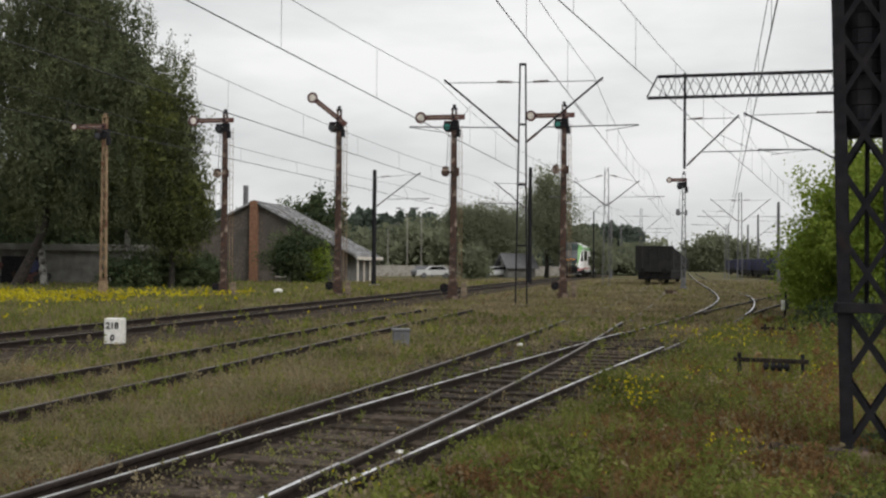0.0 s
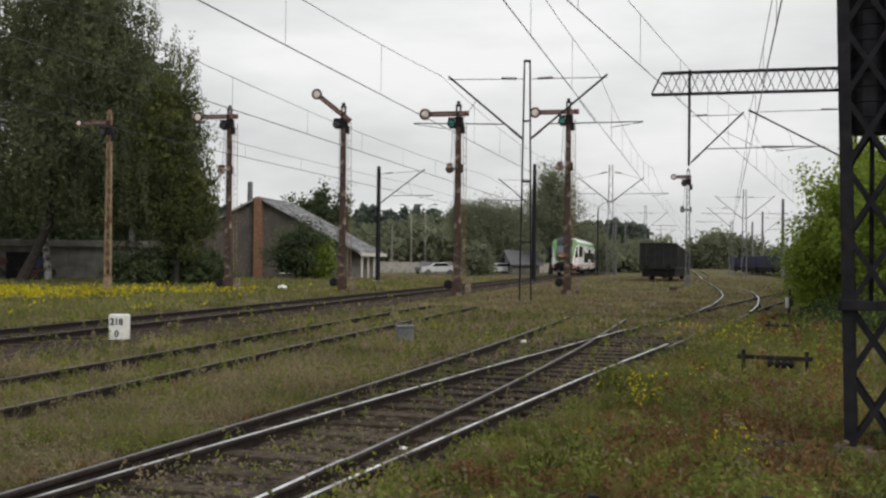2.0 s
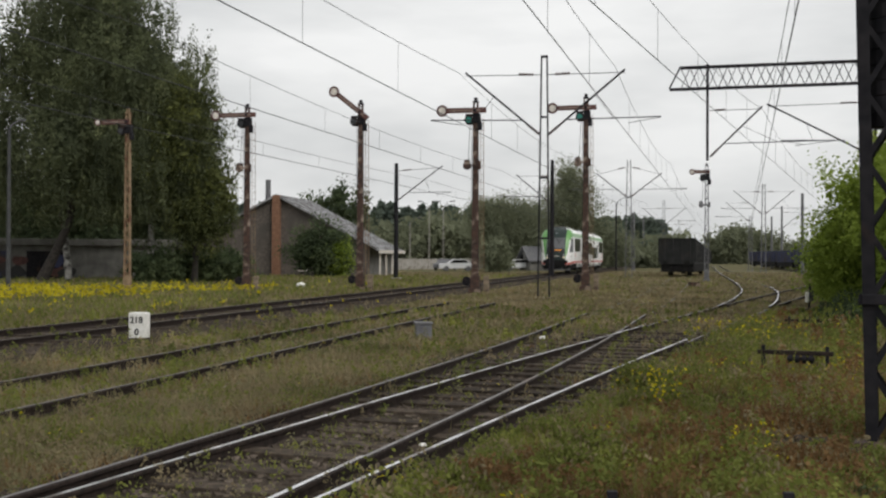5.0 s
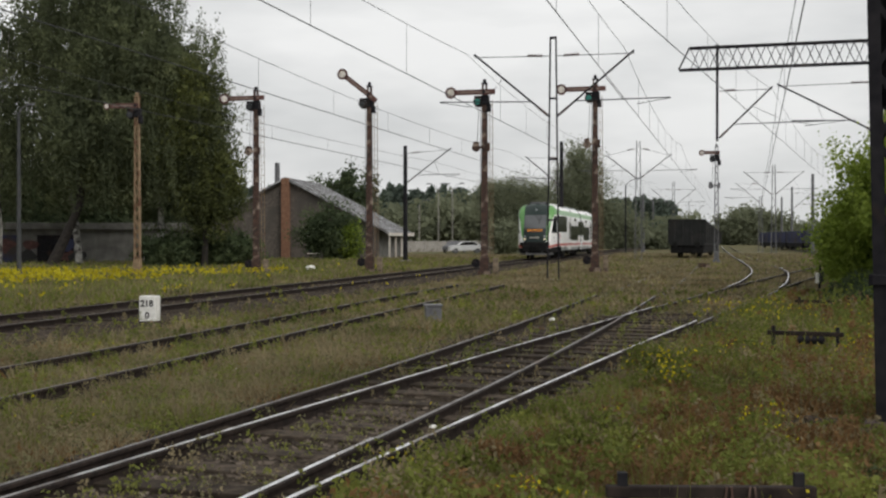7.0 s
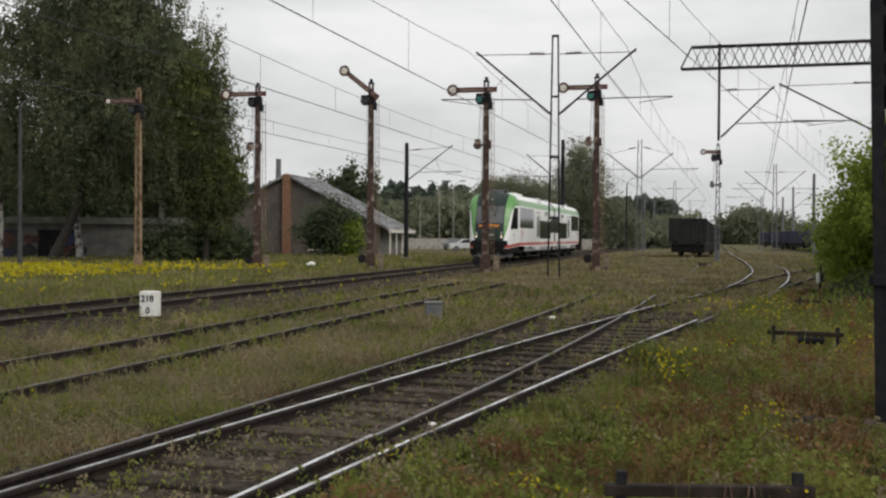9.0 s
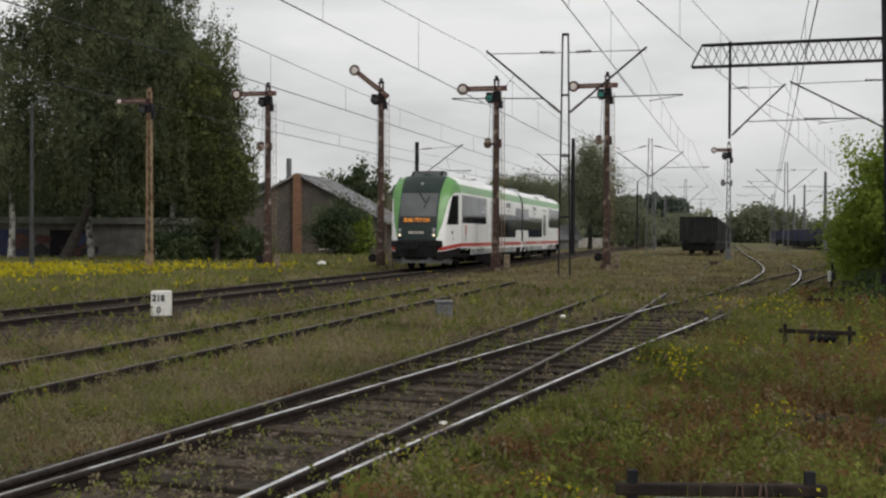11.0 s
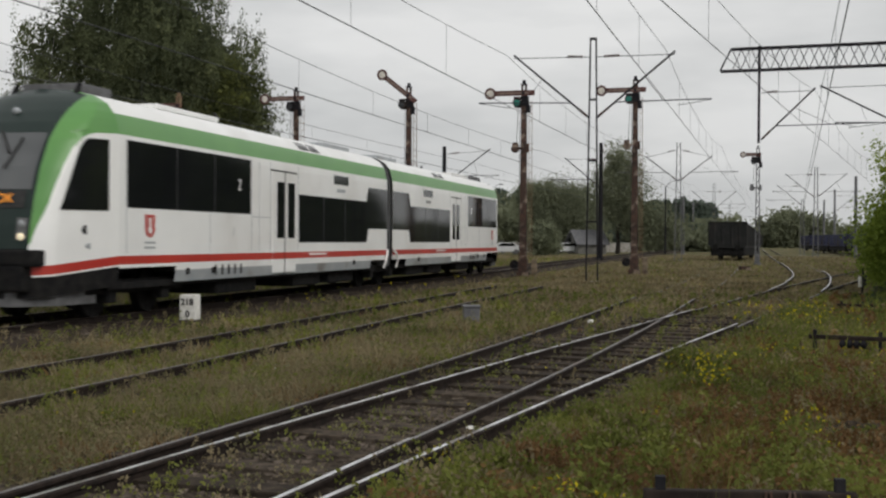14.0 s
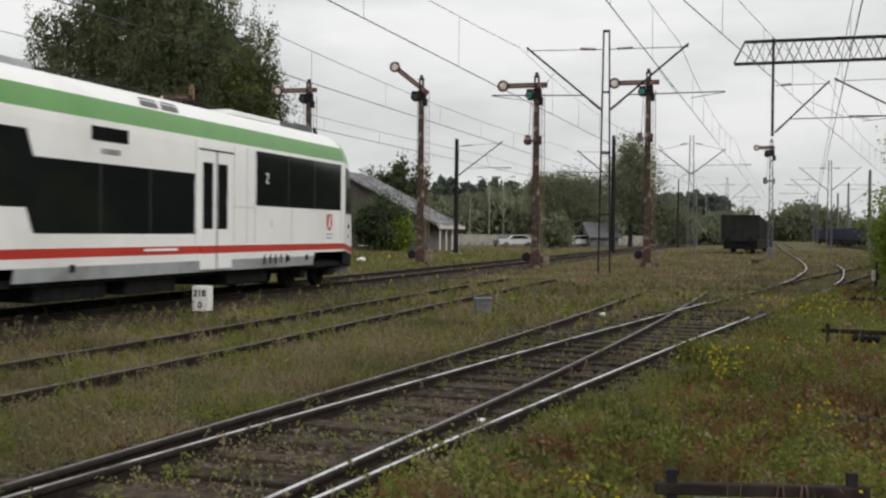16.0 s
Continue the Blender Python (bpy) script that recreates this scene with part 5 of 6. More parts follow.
make_car((-31.84, 136.33, -0.25), 20, "pale parked car beyond the main line", M_CAR)
make_car((-34.59, 141.84, -0.25), 80, "silver parked car beyond the main line", M_GREYSTEEL)
make_car((-26.42, 147.66, -0.25), 30, "white parked car beyond the main line", M_CAR)


def make_lamp(at, h, label, heads, group="street lamps", mat=None, k=1.0):
    p = thing("street_lamp", at, label, "street lamp", group)
    part("lamp_pole", rod(B(), (0, 0, -0.2), (0, 0, h), 0.11, 0.07, n=8), mat or M_CONCRETE, p)
    for s in heads:
        part("lamp_arm", tube(B(), [(0, 0, h - 0.1), (s * 0.3 * k, 0, h + 0.35 * k), (s * 0.75 * k, 0, h + 0.6 * k), (s * 1.2 * k, 0, h + 0.72 * k)], 0.035, 6), M_GREYSTEEL, p)
        part("lamp_head", box(B(), s * 1.45 * k - 0.35 * k, s * 1.45 * k + 0.35 * k, -0.12, 0.12, h + 0.68 * k, h + 0.84 * k, 0.03), M_GREYSTEEL, p)


make_lamp((-43.12, 166.51, -0.3), 9.27, "far concrete street lamp with two heads", (-1, 1))
make_lamp((-41.08, 167.02, -0.3), 9.30, "far concrete street lamp with two heads", (-1, 1))
make_lamp((-46.95, 169.62, -0.3), 7.01, "far concrete street lamp", (1,))
make_lamp((-12.75, 137.41, -0.2), 8.04, "dark street lamp with a curved head", (1,), mat=M_DARKSTEEL)
make_lamp((-31.69, 46.17, -0.3), 7.52, "slim dark street lamp at the meadow's edge", (1,), k=0.45, mat=M_WIRE)


# ---- trees ----
def leaf_cloud(centres, size, rng, flat=0.0):
    """Small four-sided leaves, turned at random, at the given points."""
    n = len(centres)
    a = rng.normal(size=(n, 3))
    a[:, 2] *= 1 - flat
    a /= np.linalg.norm(a, axis=1, keepdims=True)
    b = np.cross(a, rng.normal(size=(n, 3)))
    b /= np.linalg.norm(b, axis=1, keepdims=True)
    s = size * rng.uniform(0.6, 1.4, size=(n, 1))
    quad = np.stack([centres - a * s, centres - b * s * 0.55, centres + a * s, centres + b * s * 0.55], axis=1)
    return quad.reshape(-1, 3)


def clumps(rng, middle, radii, n_clump, n_leaf, spread, droop=0.0, shell=0.35):
    """Points in many small clumps that fill an uneven ellipsoid; with droop they hang down in strands."""
    d = rng.normal(size=(n_clump, 3))
    d /= np.linalg.norm(d, axis=1, keepdims=True)
    r = shell + (1.08 - shell) * rng.uniform(0, 1, size=(n_clump, 1)) ** 0.6
    r *= 1 + 0.18 * np.sin(d[:, :1] * 5.0 + d[:, 2:] * 7.0) + rng.normal(size=(n_clump, 1)) * 0.06
    c = np.asarray(middle) + d * r * np.asarray(radii)
    p = np.repeat(c, n_leaf, axis=0)
    off = rng.normal(size=p.shape) * spread
    if droop:
        u = rng.uniform(0, 1, size=len(p))
        off[:, :2] *= 0.45
        off[:, 2] = -u * droop * np.repeat(rng.uniform(0.4, 1.3, size=n_clump), n_leaf) + rng.normal(size=len(p)) * spread * 0.3
    return p + off


def make_tree(at, label, lobes, bark, leaves, leaf, seed, trunk_r, fork, n_clump, n_leaf, spread, droop=0.0, lean=(0, 0), category="tree", name="tree", sway=0.4, clear=0.0):
    """A tapered trunk with limbs that reach into the lobes of the crown; lobes: (x, y, z, rx, ry, rz) from the foot."""
    rng = np.random.default_rng(seed)
    t = thing(name, at, label, category, "trees")
    fk = Vector((lean[0], lean[1], fork))
    bm = B()
    mid = fk * 0.5 + Vector((sway * 0.3, 0, 0))
    rod(bm, (0, 0, -0.3), mid, trunk_r * 1.15, trunk_r * 0.85, n=10)
    rod(bm, mid, fk, trunk_r * 0.85, trunk_r * 0.7, n=10)
    for lx, ly, lz, rx, ry, rz in lobes:
        c = Vector((lx, ly, lz))
        k = fk.lerp(c, 0.5) + Vector((rng.uniform(-sway, sway), rng.uniform(-sway, sway), 0.3))
        rod(bm, fk, k, trunk_r * 0.6, trunk_r * 0.4, n=7)
        rod(bm, k, c, trunk_r * 0.4, trunk_r * 0.2, n=6)
        for j in range(5):
            d = Vector(rng.normal(size=3)).normalized()
            q = c + Vector((d.x * rx, d.y * ry, abs(d.z) * rz)) * 0.75
            rod(bm, k.lerp(c, rng.uniform(0.2, 1.0)), q, trunk_r * 0.2, trunk_r * 0.05, n=5)
    part("trunk", bm, bark, t)
    vol = [l[3] * l[4] * l[5] for l in lobes]
    pts = [clumps(rng, l[:3], l[3:], max(8, int(n_clump * v / sum(vol))), n_leaf, spread, droop) for l, v in zip(lobes, vol)]
    fill = [clumps(rng, l[:3], [r * 0.72 for r in l[3:]], max(6, int(n_clump * 0.24 * v / sum(vol))), 12, spread, shell=0.0) for l, v in zip(lobes, vol)]
    quads = np.concatenate([leaf_cloud(np.concatenate(pts), leaf, rng, -1.5 * min(droop, 2.0)), leaf_cloud(np.concatenate(fill), leaf * 2.6, rng)])
    if clear:
        quads = quads.reshape(-1, 4, 3)
        quads = quads[quads[:, :, 2].min(axis=1) > clear + 1.2 * np.sin(quads[:, 0, 0] * 1.7)].reshape(-1, 3)
    stuff("crown", quads, 4, [leaves], None, "", "", t)
    return t


for seed, spot, h in ((41, (-57.89, 81.54), 8.0), (42, (-56.02, 85.24), 9.0), (43, (-51.94, 86.62), 8.5), (44, (-49.78, 90.17), 8.0), (45, (-60.22, 79.84), 8.0)):
    make_tree((spot[0], spot[1], -0.3), "dark leafy tree behind the garage row", [(0, 0, h * 0.5, 3.4, 2.6, h * 0.42), (1.2, 0.4, h * 0.32, 2.8, 2.4, h * 0.28)], M_DARKBARK, M_DARKLEAF, 0.16, seed, 0.16, 1.4, 500, 16, 0.45)
BIG = dict(bark=M_BARK, leaves=M_BIRCH, leaf=0.085, spread=0.36, droop=2.4, clear=2.6)
make_tree((-35.76, 67.06, -0.3), "tall dark birch with hanging branches", [(0.3, 0, 8.5, 4.2, 4.0, 5.0), (0.8, 0, 12.4, 3.2, 3.4, 3.6), (-2.2, 0.5, 15.3, 3.2, 3.5, 4.5), (-4.0, 0, 19.0, 2.8, 3.0, 3.4), (2.6, -0.5, 7.2, 2.8, 2.8, 4.0), (-2.4, 0, 8.0, 2.8, 2.8, 4.0)], seed=1, trunk_r=0.24, fork=4.2, n_clump=2300, n_leaf=56, name="birch_tree", **BIG)
make_tree((-42.10, 68.03, -0.3), "tall birch with white trunk and thin hanging branches", [(-0.5, 0, 9.0, 3.6, 3.6, 4.5), (0.8, 0, 13.5, 3.6, 3.4, 4.5), (-1.8, 0, 15.5, 3.0, 3.2, 4.0), (-0.2, 0, 19.5, 3.2, 3.0, 3.4)], seed=2, trunk_r=0.22, fork=5.5, n_clump=1500, n_leaf=46, lean=(-0.9, 0), name="birch_tree", **BIG)
make_tree((-42.64, 65.31, -0.3), "dark leaning tree beside the birches", [(2.6, 0.5, 8.5, 3.2, 3.2, 4.2), (3.6, 1.0, 13.5, 2.8, 2.8, 3.6)], bark=M_DARKBARK, leaves=M_BIRCH, leaf=0.09, seed=3, trunk_r=0.36, fork=4.0, n_clump=850, n_leaf=26, spread=0.5, droop=1.6, lean=(2.0, 0.4), clear=3.0)
make_tree((-47.47, 66.86, -0.3), "tall birch with thin hanging branches", [(0, 0, 8.0, 3.4, 3.4, 4.4), (0.6, 0, 13.6, 2.7, 2.7, 4.0)], seed=4, trunk_r=0.22, fork=5.0, n_clump=700, n_leaf=40, name="birch_tree", **BIG)
make_tree((-32.2, 66.0, -0.3), "leafy lime tree with fresh yellow-green boughs", [(0.5, 0, 5.2, 1.9, 2.0, 2.8), (-0.9, 0, 8.2, 2.2, 2.2, 3.0), (-0.8, 0, 10.4, 1.8, 1.9, 2.6)], bark=M_DARKBARK, leaves=M_LIME, leaf=0.09, seed=5, trunk_r=0.2, fork=3.2, n_clump=1200, n_leaf=24, spread=0.45, droop=1.2)
for seed, spot, w, h in ((6, (-34.43, 65.50), 2.2, 1.6), (7, (-33.34, 68.30), 2.8, 1.9), (8, (-32.57, 70.87), 2.2, 1.6)):
    make_tree((spot[0], spot[1], -0.3), "low dark shrub under the birches", [(0, 0, h * 0.6, w, w * 0.8, h * 0.7)], M_DARKBARK, M_DARKLEAF, 0.11, seed, 0.05, 0.4, 220, 14, 0.22, category="shrub", name="shrub")
make_tree((-33.52, 92.09, -0.3), "dark rounded bush against the brick house", [(0, 0, 2.2, 2.6, 2.0, 2.2), (1.2, 0, 1.6, 1.8, 1.8, 1.6)], M_DARKBARK, M_DARKLEAF, 0.12, 10, 0.09, 1.0, 520, 14, 0.28, category="shrub", name="bush")
make_tree((-31.41, 91.77, -0.3), "fresh green bush at the house corner", [(0, 0, 1.5, 1.0, 1.0, 1.6)], M_DARKBARK, M_GREENLEAF, 0.1, 11, 0.06, 0.7, 170, 14, 0.22, category="shrub", name="bush")
make_tree((-41.46, 117.92, -0.3), "thin fruit tree behind the house", [(-2.0, 0, 7.0, 1.8, 1.6, 1.8), (1.0, 0, 7.8, 1.6, 1.6, 2.0), (3.2, 0, 7.0, 1.2, 1.4, 2.4), (0, 0, 5.5, 2.6, 2.0, 1.6)], M_DARKBARK, M_DARKLEAF, 0.15, 12, 0.16, 3.0, 190, 12, 0.35)
# distant crowns, their leaf colour paled for haze
make_tree((-19.9, 148.86, -0.3), "broad leafy tree rising over the wood", [(-0.5, 0, 7.6, 3.0, 3.2, 4.0), (0.3, 0, 11.4, 2.3, 2.4, 2.8), (1.8, 0, 6.0, 2.6, 2.8, 3.4), (4.2, 0, 4.0, 2.4, 2.4, 2.8), (6.6, 0, 3.2, 2.2, 2.2, 2.2)], M_DARKBARK, M_HAZELEAF, 0.12, 13, 0.3, 3.2, 820, 36, 0.6)
make_tree((-31.44, 161.98, -0.3), "rounded leafy tree at the wood's edge", [(0, 0, 5.5, 4.2, 4.0, 4.5), (3.4, 0, 5.0, 3.4, 3.4, 4.2), (-2.0, 0, 8.0, 2.8, 2.6, 2.2)], M_DARKBARK, M_HAZELEAF, 0.12, 14, 0.3, 2.5, 1300, 38, 0.55)
make_tree((-26.37, 132.40, -0.3), "low green bush beyond the main line", [(0, 0, 1.8, 1.9, 1.8, 2.0)], M_DARKBARK, M_HAZELEAF, 0.16, 15, 0.08, 0.7, 260, 14, 0.3, category="shrub", name="bush")
make_tree((3.18, 329.98, -0.3), "hazy rounded trees far down the line", [(0, 0, 5.5, 6.5, 5, 4.8), (7, 3, 4.5, 5, 5, 4.0), (-6, 3, 4.0, 5, 5, 3.4)], M_DARKBARK, M_HAZELEAF, 0.42, 16, 0.4, 2.5, 700, 14, 0.9)
# fresh willow bushes behind the tower
make_tree((3.78, 32.72, -0.12), "fresh green willow bush by the side track", [(0, 0, 2.2, 1.5, 1.4, 2.1), (0.9, 0.4, 3.0, 1.3, 1.2, 1.5), (-0.7, 0.3, 1.5, 1.0, 1.0, 1.4), (0.4, 0, 4.0, 0.7, 0.7, 0.9)], M_DARKBARK, M_GREENLEAF, 0.05, 17, 0.06, 0.8, 1500, 18, 0.16, category="shrub", name="willow_bush")
make_tree((4.74, 29.62, -0.12), "fresh green willow bush by the side track", [(0, 0, 2.4, 1.7, 1.5, 2.3), (0.9, 0.4, 3.4, 1.3, 1.2, 1.5)], M_DARKBARK, M_GREENLEAF, 0.05, 18, 0.06, 0.8, 1300, 18, 0.16, category="shrub", name="willow_bush")
make_tree((4.05, 39.76, -0.12), "fresh green willow bush by the side track", [(0, 0, 1.6, 1.4, 1.3, 1.6), (0.7, 0.3, 2.4, 1.0, 1.0, 1.4), (-0.6, 0, 0.9, 1.0, 1.0, 0.9)], M_DARKBARK, M_GREENLEAF, 0.055, 19, 0.05, 0.6, 900, 17, 0.17, category="shrub", name="willow_bush")
# added unseen willows, placed only to darken reflections in the railcar's windows
for k, (wx, wy) in enumerate(((9.6, 34), (10.6, 42), (11.6, 50), (12.6, 58), (13.6, 67), (15.4, 80), (17.6, 95), (19.8, 110), (22.4, 128), (25.2, 148))):
    make_tree((wx, wy, -0.15), "added willow out of view that darkens the railcar's window reflections", [(0, 0, 2.8, 3.0, 4.2, 2.8), (0.8, 0.8, 6.0, 2.6, 4.0, 2.6), (0, -1.5, 1.4, 2.6, 4.2, 1.6)], M_DARKBARK, M_DARKLEAF, 0.22, 40 + k, 0.12, 1.2, 560, 12, 0.4, name="reflection_willow")


# ---- far woods: stuff, with haze put into the leaf colours ----
def make_woods():
    rng = np.random.default_rng(21)
    pts, idx = [], []

    def conifer(x, y, h):
        n = 420
        u = rng.uniform(0, 1, n) ** 0.8
        r = (1 - u) * h * 0.2 * rng.uniform(0.3, 1.1, n) + 0.4
        a = rng.uniform(0, 2 * math.pi, n)
        return np.stack([x + r * np.cos(a), y + r * np.sin(a), 0.3 + u * h], axis=1)

    def broad(x, y, h, w):
        return clumps(rng, (x, y, h * 0.55), (w, w, h * 0.48), 38, 26, 0.8, shell=0.3)
    con, bro = [], []
    for k in range(260):
        az = rng.uniform(3.0, 25.0)
        d = rng.uniform(200, 250)
        h = rng.uniform(9.0, 11.0) * (0.8 if az < 9 else 1.0)
        con.append(conifer(-d * math.sin(radians(az)), d * math.cos(radians(az)), h))
    for k in range(120):
        az = rng.uniform(2.0, 40.0)
        d = rng.uniform(185, 230)
        h = rng.uniform(5.0, 9.0) * (0.55 if az < 10 else 1.0)
        bro.append(broad(-d * math.sin(radians(az)), d * math.cos(radians(az)), h, rng.uniform(2.2, 4)))
    for k in range(60):
        az = rng.uniform(-14.0, 2.5)
        d = rng.uniform(360, 460)
        h = rng.uniform(4.0, 7.5)
        bro.append(broad(-d * math.sin(radians(az)), d * math.cos(radians(az)), h, rng.uniform(4, 7)))
    for k in range(46):
        az = rng.uniform(36, 75)
        d = rng.uniform(110, 150)
        bro.append(broad(-d * math.sin(radians(az)), d * math.cos(radians(az)), rng.uniform(8, 14), rng.uniform(3, 5)))
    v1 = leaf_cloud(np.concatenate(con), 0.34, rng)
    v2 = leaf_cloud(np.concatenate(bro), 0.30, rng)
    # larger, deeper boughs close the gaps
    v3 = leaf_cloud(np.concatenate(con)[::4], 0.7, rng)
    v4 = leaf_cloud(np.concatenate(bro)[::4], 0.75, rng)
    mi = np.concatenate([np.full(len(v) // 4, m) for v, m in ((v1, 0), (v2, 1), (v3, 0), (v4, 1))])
    stuff("far_woods", np.concatenate([v1, v2, v3, v4]), 4, [M_HAZECONIFER, M_HAZELEAF], mi, "far wood of conifers and leafy trees in haze-pale colours", "wood")


make_woods()


# ---- grasses, weeds and blossoms: stuff ----
TRACKS = [(MAIN, 1.55), (OLD, 0.0), (THROUGH, 0.0), (SIDING, 0.0)]


def np_centre(knots, y):
    return np.interp(y, [k[1] for k in knots], [k[0] for k in knots])


def np_ground(x, y):
    z = np.full_like(x, -0.135)
    z -= np.where(x < -16, 0.15 * np.minimum(1.0, (-16 - x) / 6), 0.0)
    z += np.where((x > 0.5) & (y < 30), 0.05 * np.clip((x - 0.5) / 2, 0, 1), 0.0)
    return z


def patchy(x, y, scale, seed):
    """A cheap smooth patch field, about -1 to 1."""
    r = np.random.default_rng(seed)
    out = np.zeros_like(x)
    for k in range(7):
        a, ph, f = r.uniform(0, 2 * math.pi), r.uniform(0, 6.28), r.uniform(0.6, 1.9) / scale
        out += np.sin((x * math.cos(a) + y * math.sin(a)) * f * 6.28 + ph)
    return out / 3.2


def blades(rng, x, y, h, w, bend=0.35):
    """Three-cornered blades on the soil at x, y."""
    n = len(x)
    a = rng.uniform(0, 2 * math.pi, n)
    lean = rng.normal(size=(n, 2)) * bend * h[:, None]
    z = np_ground(x, y)
    base = np.stack([x, y, z], axis=1)
    side = np.stack([np.cos(a) * w, np.sin(a) * w, np.zeros(n)], axis=1)
    tip = base + np.stack([lean[:, 0], lean[:, 1], h], axis=1)
    return np.stack([base - side, base + side, tip], axis=1).reshape(-1, 3)


def scatter(rng, n, near, far, az0, az1, power=1.0):
    """Points spread over a wedge of land, closer together near its apex."""
    u = rng.uniform(0, 1, n)
    d = near * (far / near) ** (u ** power)
    az = np.radians(rng.uniform(az0, az1, n))
    return -d * np.sin(az), d * np.cos(az), d


def off_track(x, y, d):
    """How much may grow: little between and beside the rails, none on them."""
    keep = np.ones_like(x)
    dm = np.abs(x - np_centre(MAIN, y))
    keep *= np.where(dm < 1.6, 0.03, np.where(dm < 2.6, 0.15, 1.0))
    for knots, inside in ((OLD, 0.6), (THROUGH, 0.24), (SIDING, 0.16)):
        c = np.abs(x - np_centre(knots, y))
        keep *= np.where(c < 1.0, np.where(y > 24, 0.75, inside), 1.0)
        keep *= np.where((np.abs(c - 0.7535) < 0.055) & ((y < 21) | ((knots is SIDING) & (y > 36))), 0.0, 1.0)
        keep *= np.where((np.abs(c - 0.7535) < 0.13) & (y < 45), 0.35, 1.0)
    return keep


def worn(x, y):
    """The trodden, earthy ground round the foot of the tower."""
    return (x > 0.35) & (y > 7.4) & (y < 10.6) & (x < 2.4)


def make_grass():
    rng = np.random.default_rng(31)
    out, idx = [], []

    def sow(n, near, far, az0, az1, hmin, hmax, width, mat, test=None, power=1.0, bend=0.35):
        x, y, d = scatter(rng, n, near, far, az0, az1, power)
        k = rng.uniform(0, 1, n) < off_track(x, y, d)
        if test is not None:
            k &= test(x, y)
        if mat == 0:
            # no straw on the ballast
            for knots in (THROUGH, SIDING):
                k &= (np.abs(x - np_centre(knots, y)) > 1.15) | (y > 20) | (rng.uniform(0, 1, n) < 0.12)
        x, y, d = x[k], y[k], d[k]
        h = rng.uniform(hmin, hmax, len(x))
        for knots in (THROUGH, SIDING, OLD):
            c = np.abs(x - np_centre(knots, y))
            h = np.where((c < 1.25) & (y < 30), np.minimum(h, 0.11 + 0.10 * rng.uniform(0, 1, len(h)) ** 4), h)
        h = h * np.clip(0.85 + 0.45 * patchy(x, y, 1.1, 20) + 0.3 * patchy(x, y, 0.45, 21), 0.3, 1.5)
        h = np.where(worn(x, y), h * 0.6, h)
        w = width * np.maximum(1.0, d / 9.0)
        v = blades(rng, x, y, h, w * rng.uniform(0.6, 1.4, len(x)), bend)
        out.append(v)
        idx.append(np.full(len(v) // 3, mat))
    # the field: low matted dry grass with greener patches
    sow(170000, 4.6, 130, -9, 40, 0.05, 0.17, 0.008, 0, bend=0.6)
    sow(60000, 4.6, 60, -9, 40, 0.10, 0.26, 0.005, 0, lambda x, y: patchy(x, y, 3.5, 4) > 0.15, bend=0.4)
    sow(120000, 4.6, 110, -9, 40, 0.05, 0.17, 0.008, 1, lambda x, y: patchy(x, y, 4.0, 1) > 0.15, bend=0.5)
    sow(50000, 4.6, 60, 0, 40, 0.04, 0.14, 0.008, 2, lambda x, y: patchy(x, y, 3.0, 9) > 0.35, bend=0.6)
    sow(45000, 26, 130, -4, 26, 0.05, 0.13, 0.008, 0, bend=0.7)
    # the damp verge by the tower
    verge = lambda x, y: (x > np_centre(SIDING, y) + 1.3) & (y < 40)
    sow(90000, 4.4, 34, -12, 22, 0.06, 0.24, 0.006, 1, lambda x, y: verge(x, y) & (patchy(x, y, 2.2, 12) > -0.2), bend=0.5)
    sow(90000, 4.4, 26, -12, 22, 0.06, 0.20, 0.007, 2, lambda x, y: verge(x, y) & (patchy(x, y, 2.4, 2) > -0.15), bend=0.5)
    sow(26000, 4.4, 24, -12, 22, 0.08, 0.24, 0.005, 0, lambda x, y: verge(x, y) & (patchy(x, y, 1.5, 13) > 0.1), bend=0.5)
    sow(4000, 5.0, 16, -6, 14, 0.30, 0.55, 0.007, 1, lambda x, y: verge(x, y) & (x > np_centre(SIDING, y) + 2.2) & (patchy(x, y, 1.6, 3) > 0.8), bend=0.22)
    # the meadow beyond the main line
    sow(42000, 26, 100, 10, 42, 0.08, 0.30, 0.008, 1, lambda x, y: x < np_centre(MAIN, y) - 2.2, bend=0.5)
    sow(34000, 26, 100, 10, 42, 0.08, 0.26, 0.008, 0, lambda x, y: x < np_centre(MAIN, y) - 2.2, bend=0.5)
    stuff("grass", np.concatenate(out), 3, [M_GRASS, M_GREENGRASS, M_SORREL], np.concatenate(idx), "dry and green grasses with reddish weeds", "grass")


make_grass()


# thick flowering clumps: x, y, spread, blossoms, height, size
BLOOMS = [(-0.62, 11.3, 0.16, 80, 0.52, 0.02), (-0.18, 14.30, 0.3, 40, 0.35, 0.018), (0.56, 21.13, 0.7, 110, 0.4, 0.03), (0.30, 23.75, 0.6, 80, 0.4, 0.03), (1.39, 15.47, 0.5, 80, 0.3, 0.022), (-2.19, 7.36, 0.10, 40, 0.2, 0.012), (-1.07, 7.91, 0.14, 36, 0.22, 0.012), (-1.40, 7.57, 0.12, 30, 0.2, 0.012), (-0.85, 7.72, 0.12, 26, 0.2, 0.012)]


